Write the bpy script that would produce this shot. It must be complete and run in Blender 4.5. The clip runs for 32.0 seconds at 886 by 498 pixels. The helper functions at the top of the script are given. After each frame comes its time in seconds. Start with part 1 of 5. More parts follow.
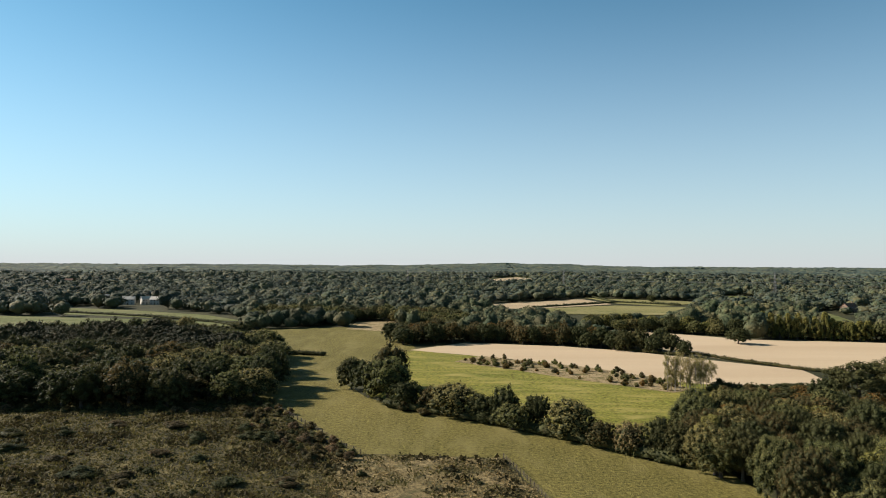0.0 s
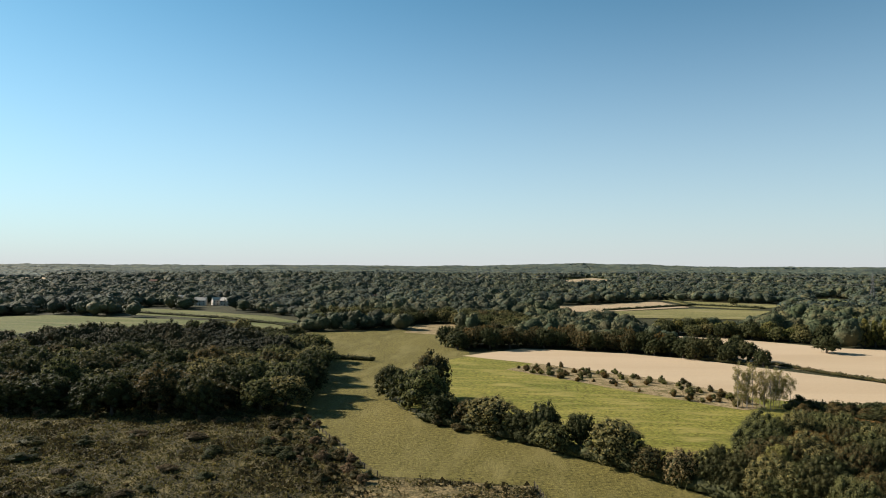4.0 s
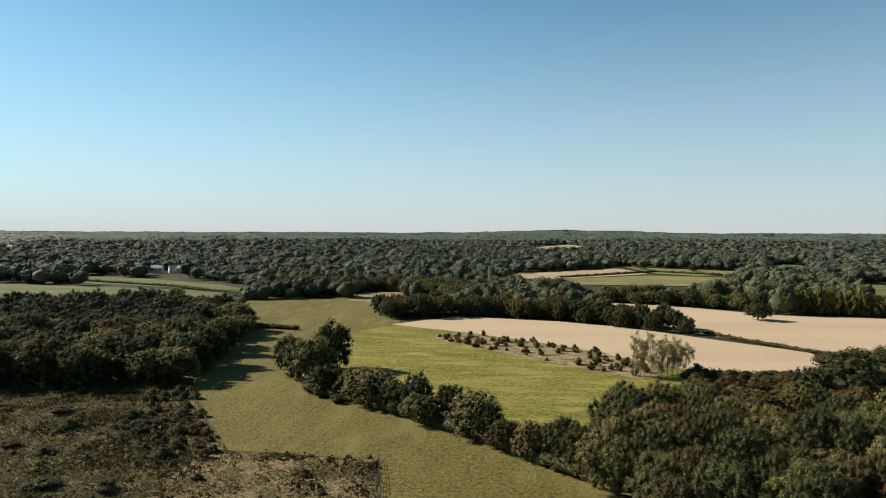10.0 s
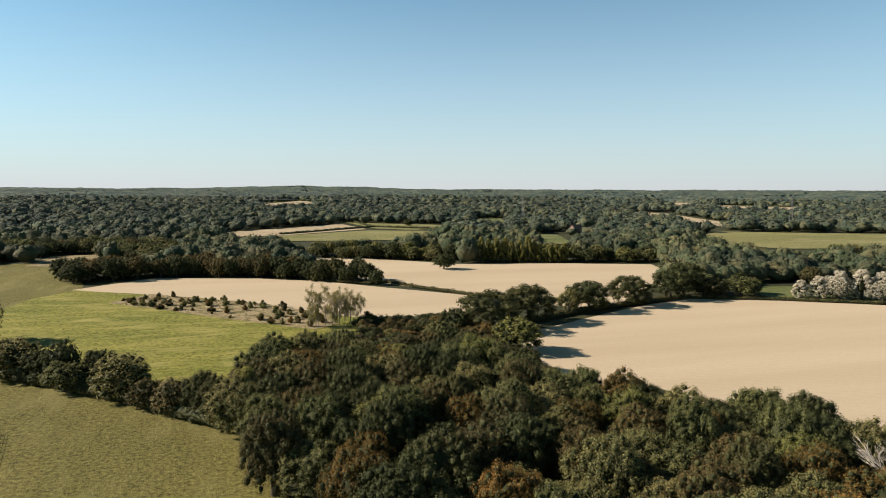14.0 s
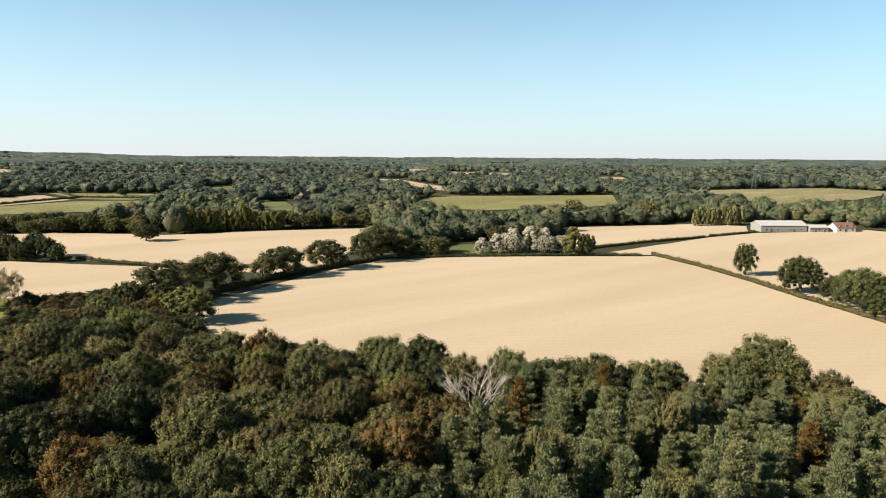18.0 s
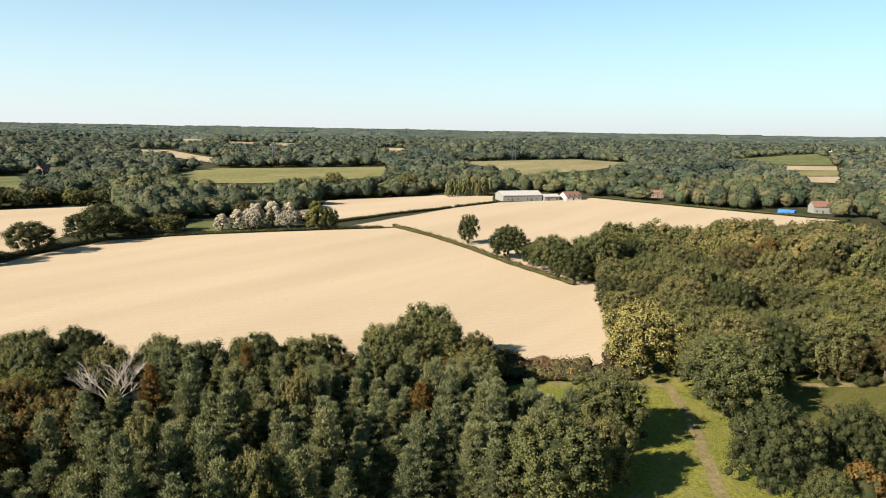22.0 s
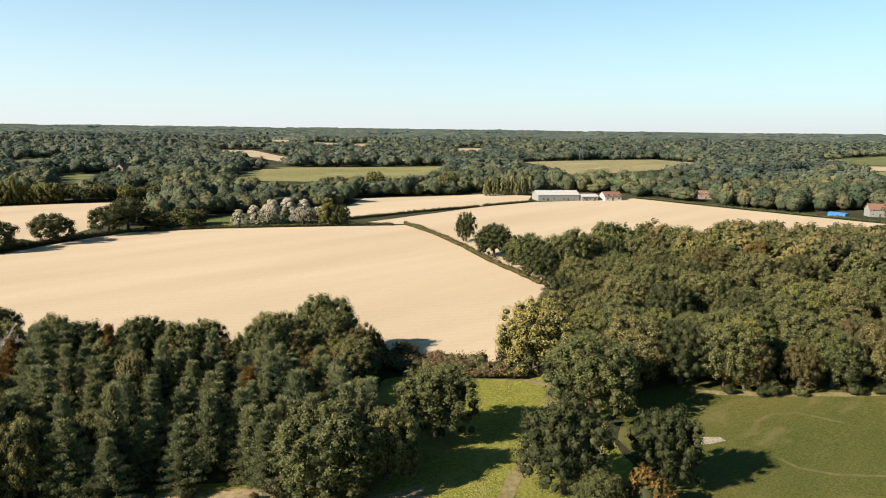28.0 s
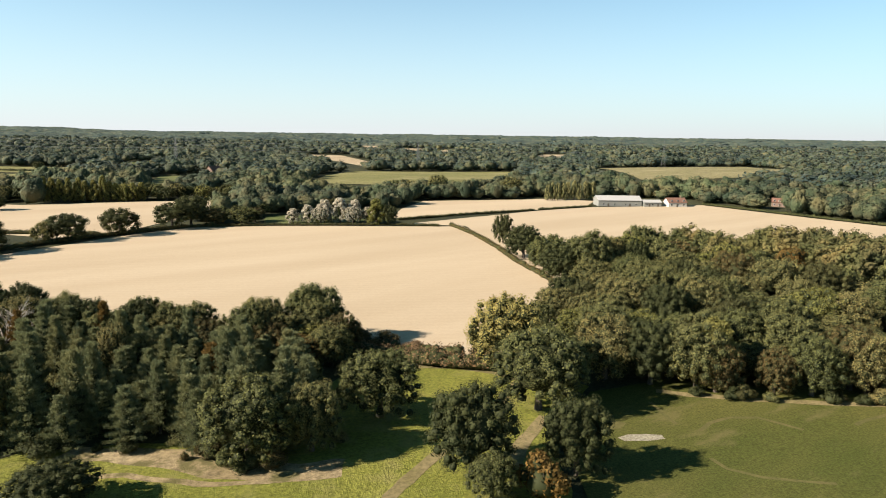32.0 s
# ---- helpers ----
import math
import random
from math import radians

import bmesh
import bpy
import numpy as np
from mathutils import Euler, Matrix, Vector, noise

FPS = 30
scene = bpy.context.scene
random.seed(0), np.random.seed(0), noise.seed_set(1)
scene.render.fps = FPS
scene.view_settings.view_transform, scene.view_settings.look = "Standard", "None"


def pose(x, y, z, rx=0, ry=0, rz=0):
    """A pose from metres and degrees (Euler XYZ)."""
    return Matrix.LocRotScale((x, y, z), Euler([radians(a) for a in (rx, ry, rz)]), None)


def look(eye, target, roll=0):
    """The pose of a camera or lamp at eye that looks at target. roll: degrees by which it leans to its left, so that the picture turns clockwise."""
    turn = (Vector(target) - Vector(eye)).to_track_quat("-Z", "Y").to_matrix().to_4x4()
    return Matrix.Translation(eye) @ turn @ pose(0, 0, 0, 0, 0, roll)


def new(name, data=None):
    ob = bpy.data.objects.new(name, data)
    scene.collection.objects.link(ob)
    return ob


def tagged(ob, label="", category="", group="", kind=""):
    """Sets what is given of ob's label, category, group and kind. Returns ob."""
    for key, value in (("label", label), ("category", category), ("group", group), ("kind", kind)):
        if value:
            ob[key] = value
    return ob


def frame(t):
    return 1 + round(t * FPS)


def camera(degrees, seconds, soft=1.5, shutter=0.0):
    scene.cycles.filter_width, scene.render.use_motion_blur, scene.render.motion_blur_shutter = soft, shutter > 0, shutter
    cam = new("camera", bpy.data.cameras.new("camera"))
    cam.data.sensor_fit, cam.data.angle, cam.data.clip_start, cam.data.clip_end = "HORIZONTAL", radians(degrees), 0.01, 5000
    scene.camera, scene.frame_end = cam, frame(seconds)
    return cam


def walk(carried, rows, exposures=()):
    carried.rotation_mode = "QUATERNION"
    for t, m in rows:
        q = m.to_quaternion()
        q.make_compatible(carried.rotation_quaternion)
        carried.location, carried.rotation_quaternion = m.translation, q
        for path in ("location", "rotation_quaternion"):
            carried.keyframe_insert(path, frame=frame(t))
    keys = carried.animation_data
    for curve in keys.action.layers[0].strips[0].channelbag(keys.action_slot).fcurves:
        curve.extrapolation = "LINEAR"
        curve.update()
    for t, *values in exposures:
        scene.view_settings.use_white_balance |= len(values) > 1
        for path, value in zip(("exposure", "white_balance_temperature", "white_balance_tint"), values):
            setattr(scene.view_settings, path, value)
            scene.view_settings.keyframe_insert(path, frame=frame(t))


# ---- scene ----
from mathutils.geometry import delaunay_2d_cdt

cam = camera(66.0, 32.0, soft=1.0)

# seconds, eye (x, y, z), yaw to the left of +y, pitch up, roll
PATH = [
    (0, 0.57, -0.32, 44.58, -0.03, 1.45, 0.32),
    (0.5, 1.86, 1.63, 44.49, 0.65, 1.54, 0.30),
    (1, 3.30, 3.66, 44.60, 1.54, 1.49, 0.28),
    (1.5, 4.59, 5.86, 44.59, 2.39, 1.58, 0.38),
    (2, 5.93, 8.15, 44.78, 3.28, 1.52, 0.32),
    (2.5, 7.27, 10.34, 44.98, 4.12, 1.48, 0.40),
    (3, 8.66, 12.33, 45.21, 4.88, 1.47, 0.33),
    (3.5, 10.18, 14.27, 45.40, 5.63, 1.49, 0.26),
    (5.5, 17.67, 21.18, 45.46, 8.79, 1.26, 0.16),
    (6, 19.81, 22.42, 45.41, 9.64, 1.20, 0.16),
    (6.5, 22.08, 23.36, 45.35, 10.65, 1.19, 0.24),
    (7, 24.41, 23.95, 45.41, 11.59, 1.16, 0.24),
    (7.5, 26.90, 24.47, 45.45, 12.35, 0.89, 0.25),
    (8, 29.52, 24.97, 45.63, 12.38, 0.48, 0.21),
    (8.5, 32.08, 25.30, 45.65, 11.67, 0.06, 0.18),
    (9, 34.85, 25.42, 45.69, 9.95, -0.38, 0.22),
    (9.5, 37.69, 25.04, 45.78, 7.75, -0.85, 0.15),
    (10, 40.45, 24.19, 46.03, 5.29, -1.34, 0.16),
    (10.5, 43.25, 23.06, 46.12, 2.42, -1.79, 0.13),
    (11, 45.74, 21.81, 46.21, -0.44, -2.24, 0.11),
    (11.5, 48.34, 20.94, 46.29, -3.11, -2.71, -0.01),
    (12, 50.72, 19.71, 46.34, -5.61, -3.17, -0.02),
    (12.5, 53.27, 18.33, 46.42, -7.99, -3.62, -0.01),
    (13, 55.82, 16.94, 46.57, -10.55, -4.06, 0.00),
    (13.5, 58.56, 15.39, 46.93, -13.53, -4.53, 0.11),
    (14, 61.09, 13.61, 47.19, -16.20, -4.98, 0.21),
    (14.5, 63.74, 12.15, 47.23, -18.99, -5.36, 0.17),
    (16.5, 72.78, 5.85, 46.57, -29.30, -6.51, 0.22),
    (17, 75.19, 3.94, 46.65, -31.89, -6.87, 0.32),
    (17.5, 77.60, 2.10, 46.88, -34.04, -7.20, 0.33),
    (18, 80.06, 0.06, 46.99, -36.87, -7.62, 0.35),
    (18.5, 82.31, -1.99, 47.00, -39.53, -7.88, 0.40),
    (19, 84.74, -4.60, 47.40, -42.47, -8.34, 0.44),
    (19.5, 86.72, -7.52, 48.01, -45.05, -8.77, 0.63),
    (20, 88.98, -10.25, 48.61, -47.92, -9.26, 0.71),
    (20.5, 90.95, -12.72, 49.03, -50.48, -9.71, 0.78),
    (21, 93.23, -15.33, 49.25, -53.04, -9.92, 0.89),
    (21.5, 95.37, -17.68, 49.33, -53.80, -9.95, 0.91),
    (22, 97.73, -20.45, 49.44, -53.85, -9.90, 1.01),
    (22.5, 100.10, -23.13, 49.44, -53.65, -9.94, 0.93),
    (23, 102.69, -26.11, 49.41, -53.45, -9.88, 0.96),
    (23.5, 104.86, -28.88, 49.53, -53.16, -9.95, 0.91),
    (24, 107.35, -32.04, 49.48, -52.59, -9.90, 0.94),
    (24.5, 109.79, -34.91, 49.42, -51.98, -9.95, 0.86),
    (25, 112.25, -38.13, 49.29, -51.24, -9.90, 0.83),
    (25.5, 114.45, -41.01, 49.08, -50.31, -9.89, 0.82),
    (26, 116.50, -44.25, 48.93, -49.29, -9.83, 0.84),
    (26.5, 118.48, -47.13, 49.01, -48.40, -9.92, 0.79),
    (28.5, 127.28, -58.91, 48.79, -44.52, -9.86, 0.73),
    (29, 129.60, -61.65, 48.50, -43.40, -9.77, 0.76),
    (29.5, 131.83, -64.00, 48.12, -42.38, -9.77, 0.76),
    (30, 134.32, -66.63, 47.86, -41.35, -9.77, 0.69),
    (30.5, 136.25, -69.25, 47.68, -40.82, -9.67, 0.82),
    (31, 138.04, -71.98, 47.45, -39.07, -9.53, 0.71),
    (31.5, 139.59, -74.73, 47.40, -38.61, -9.59, 0.86),
    (32, 140.84, -77.34, 47.25, -37.54, -9.48, 0.79),
]


def aim(x, y, z, yaw, pitch, roll):
    a, b = radians(yaw), radians(pitch)
    way = Vector((-math.sin(a) * math.cos(b), math.cos(a) * math.cos(b), math.sin(b)))
    return look((x, y, z), Vector((x, y, z)) + way * 10, roll)


EXPOSURES = [(0, 1.13), (6, 1.08), (9, 1.03), (13, 1.1), (17, 1.42), (21, 1.54), (32, 1.51)]
walk(cam, [(t, aim(*row)) for t, *row in PATH], EXPOSURES)

# ---- light ----
SUN_AZIMUTH, SUN_HEIGHT = -72.0, 29.5
world = bpy.data.worlds.new("sky_world")
scene.world = world
world.use_nodes = True
wn = world.node_tree.nodes
sky = wn.new("ShaderNodeTexSky")
sky.sky_type = "NISHITA"
sky.sun_disc = False
sky.sun_elevation = radians(SUN_HEIGHT)
sky.sun_rotation = radians(SUN_AZIMUTH)
sky.air_density, sky.dust_density, sky.ozone_density = 0.7, 0.15, 1.6
wn["Background"].inputs["Strength"].default_value = 0.065
tint = wn.new("ShaderNodeMix")
tint.data_type, tint.blend_type = "RGBA", "MULTIPLY"
tint.inputs[0].default_value = 1.0
tint.inputs[7].default_value = (0.5, 1.0, 0.97, 1)
world.node_tree.links.new(sky.outputs["Color"], tint.inputs[6])
# pale haze all round, thinning out smoothly upwards
co, split, height = wn.new("ShaderNodeTexCoord"), wn.new("ShaderNodeSeparateXYZ"), wn.new("ShaderNodeMapRange")
height.inputs["From Min"].default_value, height.inputs["From Max"].default_value = 0.5, 0.0
power = wn.new("ShaderNodeMath")
power.operation = "POWER"
power.inputs[1].default_value = 2.1
haze = wn.new("ShaderNodeMix")
haze.data_type = "RGBA"
haze.inputs[7].default_value = (4.0, 4.2, 4.28, 1)
world.node_tree.links.new(co.outputs["Generated"], split.inputs[0])
world.node_tree.links.new(split.outputs["Z"], height.inputs["Value"])
world.node_tree.links.new(height.outputs[0], power.inputs[0])
world.node_tree.links.new(power.outputs[0], haze.inputs[0])
world.node_tree.links.new(tint.outputs[2], haze.inputs[6])
# the whole sky is brighter on the sun's side and deeper overhead
sa, sh = radians(SUN_AZIMUTH), radians(SUN_HEIGHT)
sun_dir = Vector((math.sin(sa) * math.cos(sh), math.cos(sa) * math.cos(sh), math.sin(sh)))
toward, gain, glow = wn.new("ShaderNodeVectorMath"), wn.new("ShaderNodeMath"), wn.new("ShaderNodeMix")
toward.operation, gain.operation = "DOT_PRODUCT", "MULTIPLY_ADD"
toward.inputs[1].default_value = (sun_dir.x, sun_dir.y, -0.4)
gain.inputs[1].default_value, gain.inputs[2].default_value = 0.1, 1.06
glow.data_type, glow.blend_type = "RGBA", "MULTIPLY"
glow.inputs[0].default_value = 1.0
world.node_tree.links.new(co.outputs["Generated"], toward.inputs[0])
world.node_tree.links.new(toward.outputs["Value"], gain.inputs[0])
world.node_tree.links.new(haze.outputs[2], glow.inputs[6])
world.node_tree.links.new(gain.outputs[0], glow.inputs[7])
overhead, deep, dome = wn.new("ShaderNodeMath"), wn.new("ShaderNodeMix"), wn.new("ShaderNodeMix")
overhead.operation = "MULTIPLY"
for node in (deep, dome):
    node.data_type = "RGBA"
dome.blend_type = "MULTIPLY"
dome.inputs[0].default_value = 1.0
deep.inputs[6].default_value, deep.inputs[7].default_value = (1.06, 1.06, 1.06, 1), (0.8, 0.42, 0.27, 1)
world.node_tree.links.new(split.outputs["Z"], overhead.inputs[0])
world.node_tree.links.new(split.outputs["Z"], overhead.inputs[1])
world.node_tree.links.new(overhead.outputs[0], deep.inputs[0])
world.node_tree.links.new(glow.outputs[2], dome.inputs[6])
world.node_tree.links.new(deep.outputs[2], dome.inputs[7])
world.node_tree.links.new(dome.outputs[2], wn["Background"].inputs["Color"])

sun = new("sun", bpy.data.lights.new("sun", "SUN"))
sun.data.energy, sun.data.angle, sun.data.color = 5.0, radians(0.53), (1.0, 0.88, 0.765)
sun.matrix_world = look(sun_dir * 200 + Vector((100, 100, 0)), (100, 100, 0))


# ---- materials ----
def material(name):
    m = bpy.data.materials.new(name)
    m.use_nodes = True
    nt = m.node_tree
    return m, nt.nodes, nt.links, nt.nodes["Principled BSDF"]


def ramp(nodes, stops):
    r = nodes.new("ShaderNodeValToRGB")
    while len(r.color_ramp.elements) < len(stops):
        r.color_ramp.elements.new(0.5)
    for e, (p, c) in zip(r.color_ramp.elements, stops):
        e.position, e.color = p, (*c, 1)
    return r


def textured(nodes, links, scale, detail=4.0, stretch=(1, 1, 1), turn=0.0, rough=0.6):
    co = nodes.new("ShaderNodeTexCoord")
    mp = nodes.new("ShaderNodeMapping")
    mp.inputs["Scale"].default_value = stretch
    mp.inputs["Rotation"].default_value = (0, 0, radians(turn))
    tx = nodes.new("ShaderNodeTexNoise")
    tx.inputs["Scale"].default_value, tx.inputs["Detail"].default_value, tx.inputs["Roughness"].default_value = scale, detail, rough
    links.new(co.outputs["Object"], mp.inputs["Vector"])
    links.new(mp.outputs["Vector"], tx.inputs["Vector"])
    return tx.outputs["Fac"]


def mixed(nodes, links, a, b, fac, mode="MIX"):
    mx = nodes.new("ShaderNodeMix")
    mx.data_type, mx.blend_type = "RGBA", mode
    for socket, value in ((mx.inputs[6], a), (mx.inputs[7], b), (mx.inputs[0], fac)):
        if isinstance(value, bpy.types.NodeSocket):
            links.new(value, socket)
        else:
            socket.default_value = (*value, 1) if isinstance(value, tuple) else value
    return mx.outputs[2]


def soil(name, dark, light, fine, broad, stretch=(1, 1, 1), turn=0.0, bump=0.3, bump_scale=1.5, patch=None, patch_at=(0.55, 0.7), rows=0.0, grainy=0.42):
    """Ground cover: a broad variation, a fine grain and relief at real size; rows: the spacing of drill lines."""
    m, n, l, b = material(name)
    wide = ramp(n, [(0.32, dark), (0.68, light)])
    l.new(textured(n, l, broad, 5, stretch, turn), wide.inputs["Fac"])
    grain = ramp(n, [(0.36, (1 - grainy,) * 3), (0.64, (1 + grainy * 0.8,) * 3)])
    l.new(textured(n, l, fine, 6, (1, 1, 1), 0, 0.75), grain.inputs["Fac"])
    colour = mixed(n, l, wide.outputs["Color"], grain.outputs["Color"], 1.0, "MULTIPLY")
    if patch:
        where = ramp(n, [(patch_at[0], (0, 0, 0)), (patch_at[1], (1, 1, 1))])
        l.new(textured(n, l, broad * 2.3, 7, stretch, turn + 40, 0.65), where.inputs["Fac"])
        colour = mixed(n, l, colour, patch, where.outputs["Color"])
    if rows:
        co, mp, wv = n.new("ShaderNodeTexCoord"), n.new("ShaderNodeMapping"), n.new("ShaderNodeTexWave")
        mp.inputs["Rotation"].default_value = (0, 0, radians(turn))
        wv.inputs["Scale"].default_value, wv.inputs["Distortion"].default_value = 0.314 / rows, 1.5
        wv.inputs["Detail"].default_value = 3
        l.new(co.outputs["Object"], mp.inputs["Vector"])
        l.new(mp.outputs["Vector"], wv.inputs["Vector"])
        line = ramp(n, [(0.2, (0.985, 0.985, 0.985)), (0.8, (1.01, 1.01, 1.01))])
        l.new(wv.outputs["Fac"], line.inputs["Fac"])
        colour = mixed(n, l, colour, line.outputs["Color"], 1.0, "MULTIPLY")
    l.new(colour, b.inputs["Base Color"])
    b.inputs["Roughness"].default_value = 0.95
    b.inputs["Specular IOR Level"].default_value = 0.1
    bp = n.new("ShaderNodeBump")
    bp.inputs["Strength"].default_value, bp.inputs["Distance"].default_value = bump, 0.4
    l.new(textured(n, l, bump_scale, 8, (1, 1, 1), 0, 0.7), bp.inputs["Height"])
    l.new(bp.outputs["Normal"], b.inputs["Normal"])
    return m


def foliage(name, a, b, c, through_light=0.25):
    """Leaves: hue by tree, tone by leaf clump, some light passing through."""
    m, n, l, p = material(name)
    info, geo = n.new("ShaderNodeObjectInfo"), n.new("ShaderNodeNewGeometry")
    hue = ramp(n, [(0.0, a), (0.55, b), (1.0, c)])
    l.new(info.outputs["Random"], hue.inputs["Fac"])
    tone = ramp(n, [(0.0, (0.7, 0.72, 0.74)), (0.6, (1.0, 1.0, 1.0)), (1.0, (1.32, 1.28, 1.2))])
    l.new(geo.outputs["Random Per Island"], tone.inputs["Fac"])
    colour = mixed(n, l, hue.outputs["Color"], tone.outputs["Color"], 1.0, "MULTIPLY")
    blotch = ramp(n, [(0.35, (0.75, 0.8, 0.8)), (0.65, (1.2, 1.15, 1.0))])
    l.new(textured(n, l, 0.5, 3), blotch.inputs["Fac"])
    colour = mixed(n, l, colour, blotch.outputs["Color"], 1.0, "MULTIPLY")
    l.new(colour, p.inputs["Base Color"])
    p.inputs["Roughness"].default_value = 0.75
    p.inputs["Specular IOR Level"].default_value = 0.1
    tr = n.new("ShaderNodeBsdfTranslucent")
    l.new(colour, tr.inputs["Color"])
    mx = n.new("ShaderNodeMixShader")
    mx.inputs[0].default_value = through_light
    l.new(p.outputs[0], mx.inputs[1])
    l.new(tr.outputs[0], mx.inputs[2])
    l.new(mx.outputs[0], n["Material Output"].inputs["Surface"])
    return m


def far_foliage(name, a, b, c, broad=0.09):
    """Woods seen from afar: hue by tree, tone by leaf clump, broad drifts of lighter and darker trees."""
    m, n, l, p = material(name)
    geo = n.new("ShaderNodeNewGeometry")
    hue = ramp(n, [(0.36, a), (0.48, b), (0.58, c), (0.68, (c[0] * 1.12, c[1] * 1.04, c[2]))])
    l.new(textured(n, l, broad, 2, (1, 1, 1), 0, 0.5), hue.inputs["Fac"])
    tone = ramp(n, [(0.0, (0.86, 0.86, 0.86)), (1.0, (1.16, 1.14, 1.1))])
    l.new(geo.outputs["Random Per Island"], tone.inputs["Fac"])
    colour = mixed(n, l, hue.outputs["Color"], tone.outputs["Color"], 1.0, "MULTIPLY")
    drift = ramp(n, [(0.35, (0.58, 0.64, 0.7)), (0.65, (1.5, 1.38, 1.15))])
    l.new(textured(n, l, 0.014, 4, (1, 1, 1), 0, 0.65), drift.inputs["Fac"])
    l.new(mixed(n, l, colour, drift.outputs["Color"], 1.0, "MULTIPLY"), p.inputs["Base Color"])
    p.inputs["Roughness"].default_value = 0.8
    p.inputs["Specular IOR Level"].default_value = 0.15
    bp = n.new("ShaderNodeBump")
    bp.inputs["Strength"].default_value, bp.inputs["Distance"].default_value = 0.8, 1.5
    l.new(textured(n, l, 0.45, 6, (1, 1, 1), 0, 0.7), bp.inputs["Height"])
    l.new(bp.outputs["Normal"], p.inputs["Normal"])
    return m


def plain(name, colour, rough=0.8, metal=0.0, grain=6.0, spread=0.2):
    m, n, l, b = material(name)
    r = ramp(n, [(0.3, tuple(v * (1 - spread) for v in colour)), (0.7, tuple(min(1, v * (1 + spread)) for v in colour))])
    l.new(textured(n, l, grain, 5), r.inputs["Fac"])
    l.new(r.outputs["Color"], b.inputs["Base Color"])
    b.inputs["Roughness"].default_value, b.inputs["Metallic"].default_value = rough, metal
    return m


M_GROUND = soil("undergrowth_soil", (0.0231, 0.0264, 0.0132), (0.0495, 0.0495, 0.0231), 0.8, 0.02, bump=0.6)
M_MEADOW = soil("meadow_grass", (0.0911, 0.0818, 0.0224), (0.132, 0.114, 0.033), 1.1, 0.03, (1.3, 0.4, 1), 30, 0.9, 1.0, (0.155, 0.135, 0.0495), (0.48, 0.7), grainy=0.6)
M_GREEN = soil("lush_grass", (0.104, 0.112, 0.018), (0.185, 0.17, 0.036), 0.7, 0.045, (0.45, 1.5, 1), 25, 0.9, 0.8, (0.235, 0.205, 0.062), (0.5, 0.66), grainy=0.6)
M_FARGREEN = soil("pasture_grass", (0.07, 0.088, 0.026), (0.112, 0.118, 0.042), 0.4, 0.014, (0.5, 1.6, 1), 30, 0.5, 0.6, (0.145, 0.138, 0.062), (0.5, 0.68))
M_HAY = soil("dry_hill_pasture", (0.15, 0.135, 0.06), (0.215, 0.185, 0.092), 0.4, 0.014, (0.5, 1.6, 1), 30, 0.5, 0.6, (0.25, 0.21, 0.115), (0.5, 0.68))
M_OLIVE = soil("olive_pasture", (0.12, 0.12, 0.042), (0.18, 0.165, 0.065), 0.4, 0.014, (0.5, 1.6, 1), 30, 0.5, 0.6, (0.21, 0.185, 0.09), (0.5, 0.68))
M_SAND = soil("bare_tilled_soil", (0.342, 0.268, 0.174), (0.408, 0.328, 0.222), 1.2, 0.012, (0.25, 2.2, 1), -60, 0.05, 2.5, rows=3.0, grainy=0.06)
M_FARSAND = soil("stubble", (0.277, 0.218, 0.132), (0.35, 0.277, 0.178), 0.8, 0.012, (0.4, 2.0, 1), 20, 0.1, 2.0)
M_HEATH = soil("rough_heath", (0.024, 0.023, 0.01), (0.052, 0.046, 0.02), 1.5, 0.07, bump=1.0, bump_scale=1.6, patch=(0.115, 0.096, 0.04), patch_at=(0.48, 0.62), grainy=0.75)
M_TUSSOCK = soil("dry_grass", (0.115, 0.092, 0.042), (0.185, 0.144, 0.07), 1.3, 0.08, bump=1.0, bump_scale=1.0, patch=(0.07, 0.064, 0.028), patch_at=(0.5, 0.62), grainy=0.65)
M_STRIP = soil("planted_strip", (0.198, 0.152, 0.0792), (0.277, 0.218, 0.125), 0.9, 0.09, bump=0.6, patch=(0.112, 0.099, 0.0396), patch_at=(0.5, 0.6))
M_CLEAR = soil("clearing_grass", (0.125, 0.135, 0.023), (0.19, 0.186, 0.038), 1.6, 0.06, bump=1.0, bump_scale=2.2, patch=(0.2, 0.18, 0.06), patch_at=(0.5, 0.72))
M_LAWN = soil("mown_fairway", (0.05, 0.06, 0.012), (0.085, 0.082, 0.021), 2.5, 0.03, (0.6, 1.8, 1), 50, 0.15, 3.0, (0.125, 0.106, 0.042), (0.54, 0.74))
M_PATH = soil("trodden_path", (0.139, 0.116, 0.0495), (0.198, 0.158, 0.0792), 1.2, 0.15, bump=0.15, grainy=0.25, patch=(0.119, 0.112, 0.0363), patch_at=(0.55, 0.7))
M_BUNKER = soil("bunker_sand", (0.218, 0.198, 0.139), (0.277, 0.251, 0.185), 2.0, 0.2, bump=0.2)
M_WORN = soil("worn_turf", (0.08, 0.078, 0.025), (0.112, 0.096, 0.036), 1.2, 0.12, bump=0.1, grainy=0.2)
M_BARK = plain("bark", (0.0594, 0.0462, 0.033), 0.95)
# dark colour on solid cores, standing in for shade inside crowns and hedges
M_CORESHADE = foliage("inner_core_shade", (0.034, 0.038, 0.016), (0.038, 0.042, 0.017), (0.043, 0.045, 0.018), 0.0)
M_PALEBARK = plain("bleached_wood", (0.224, 0.198, 0.165), 0.9)
M_BLEACHED = plain("sun_bleached_dead_wood", (0.3, 0.265, 0.215), 0.9)
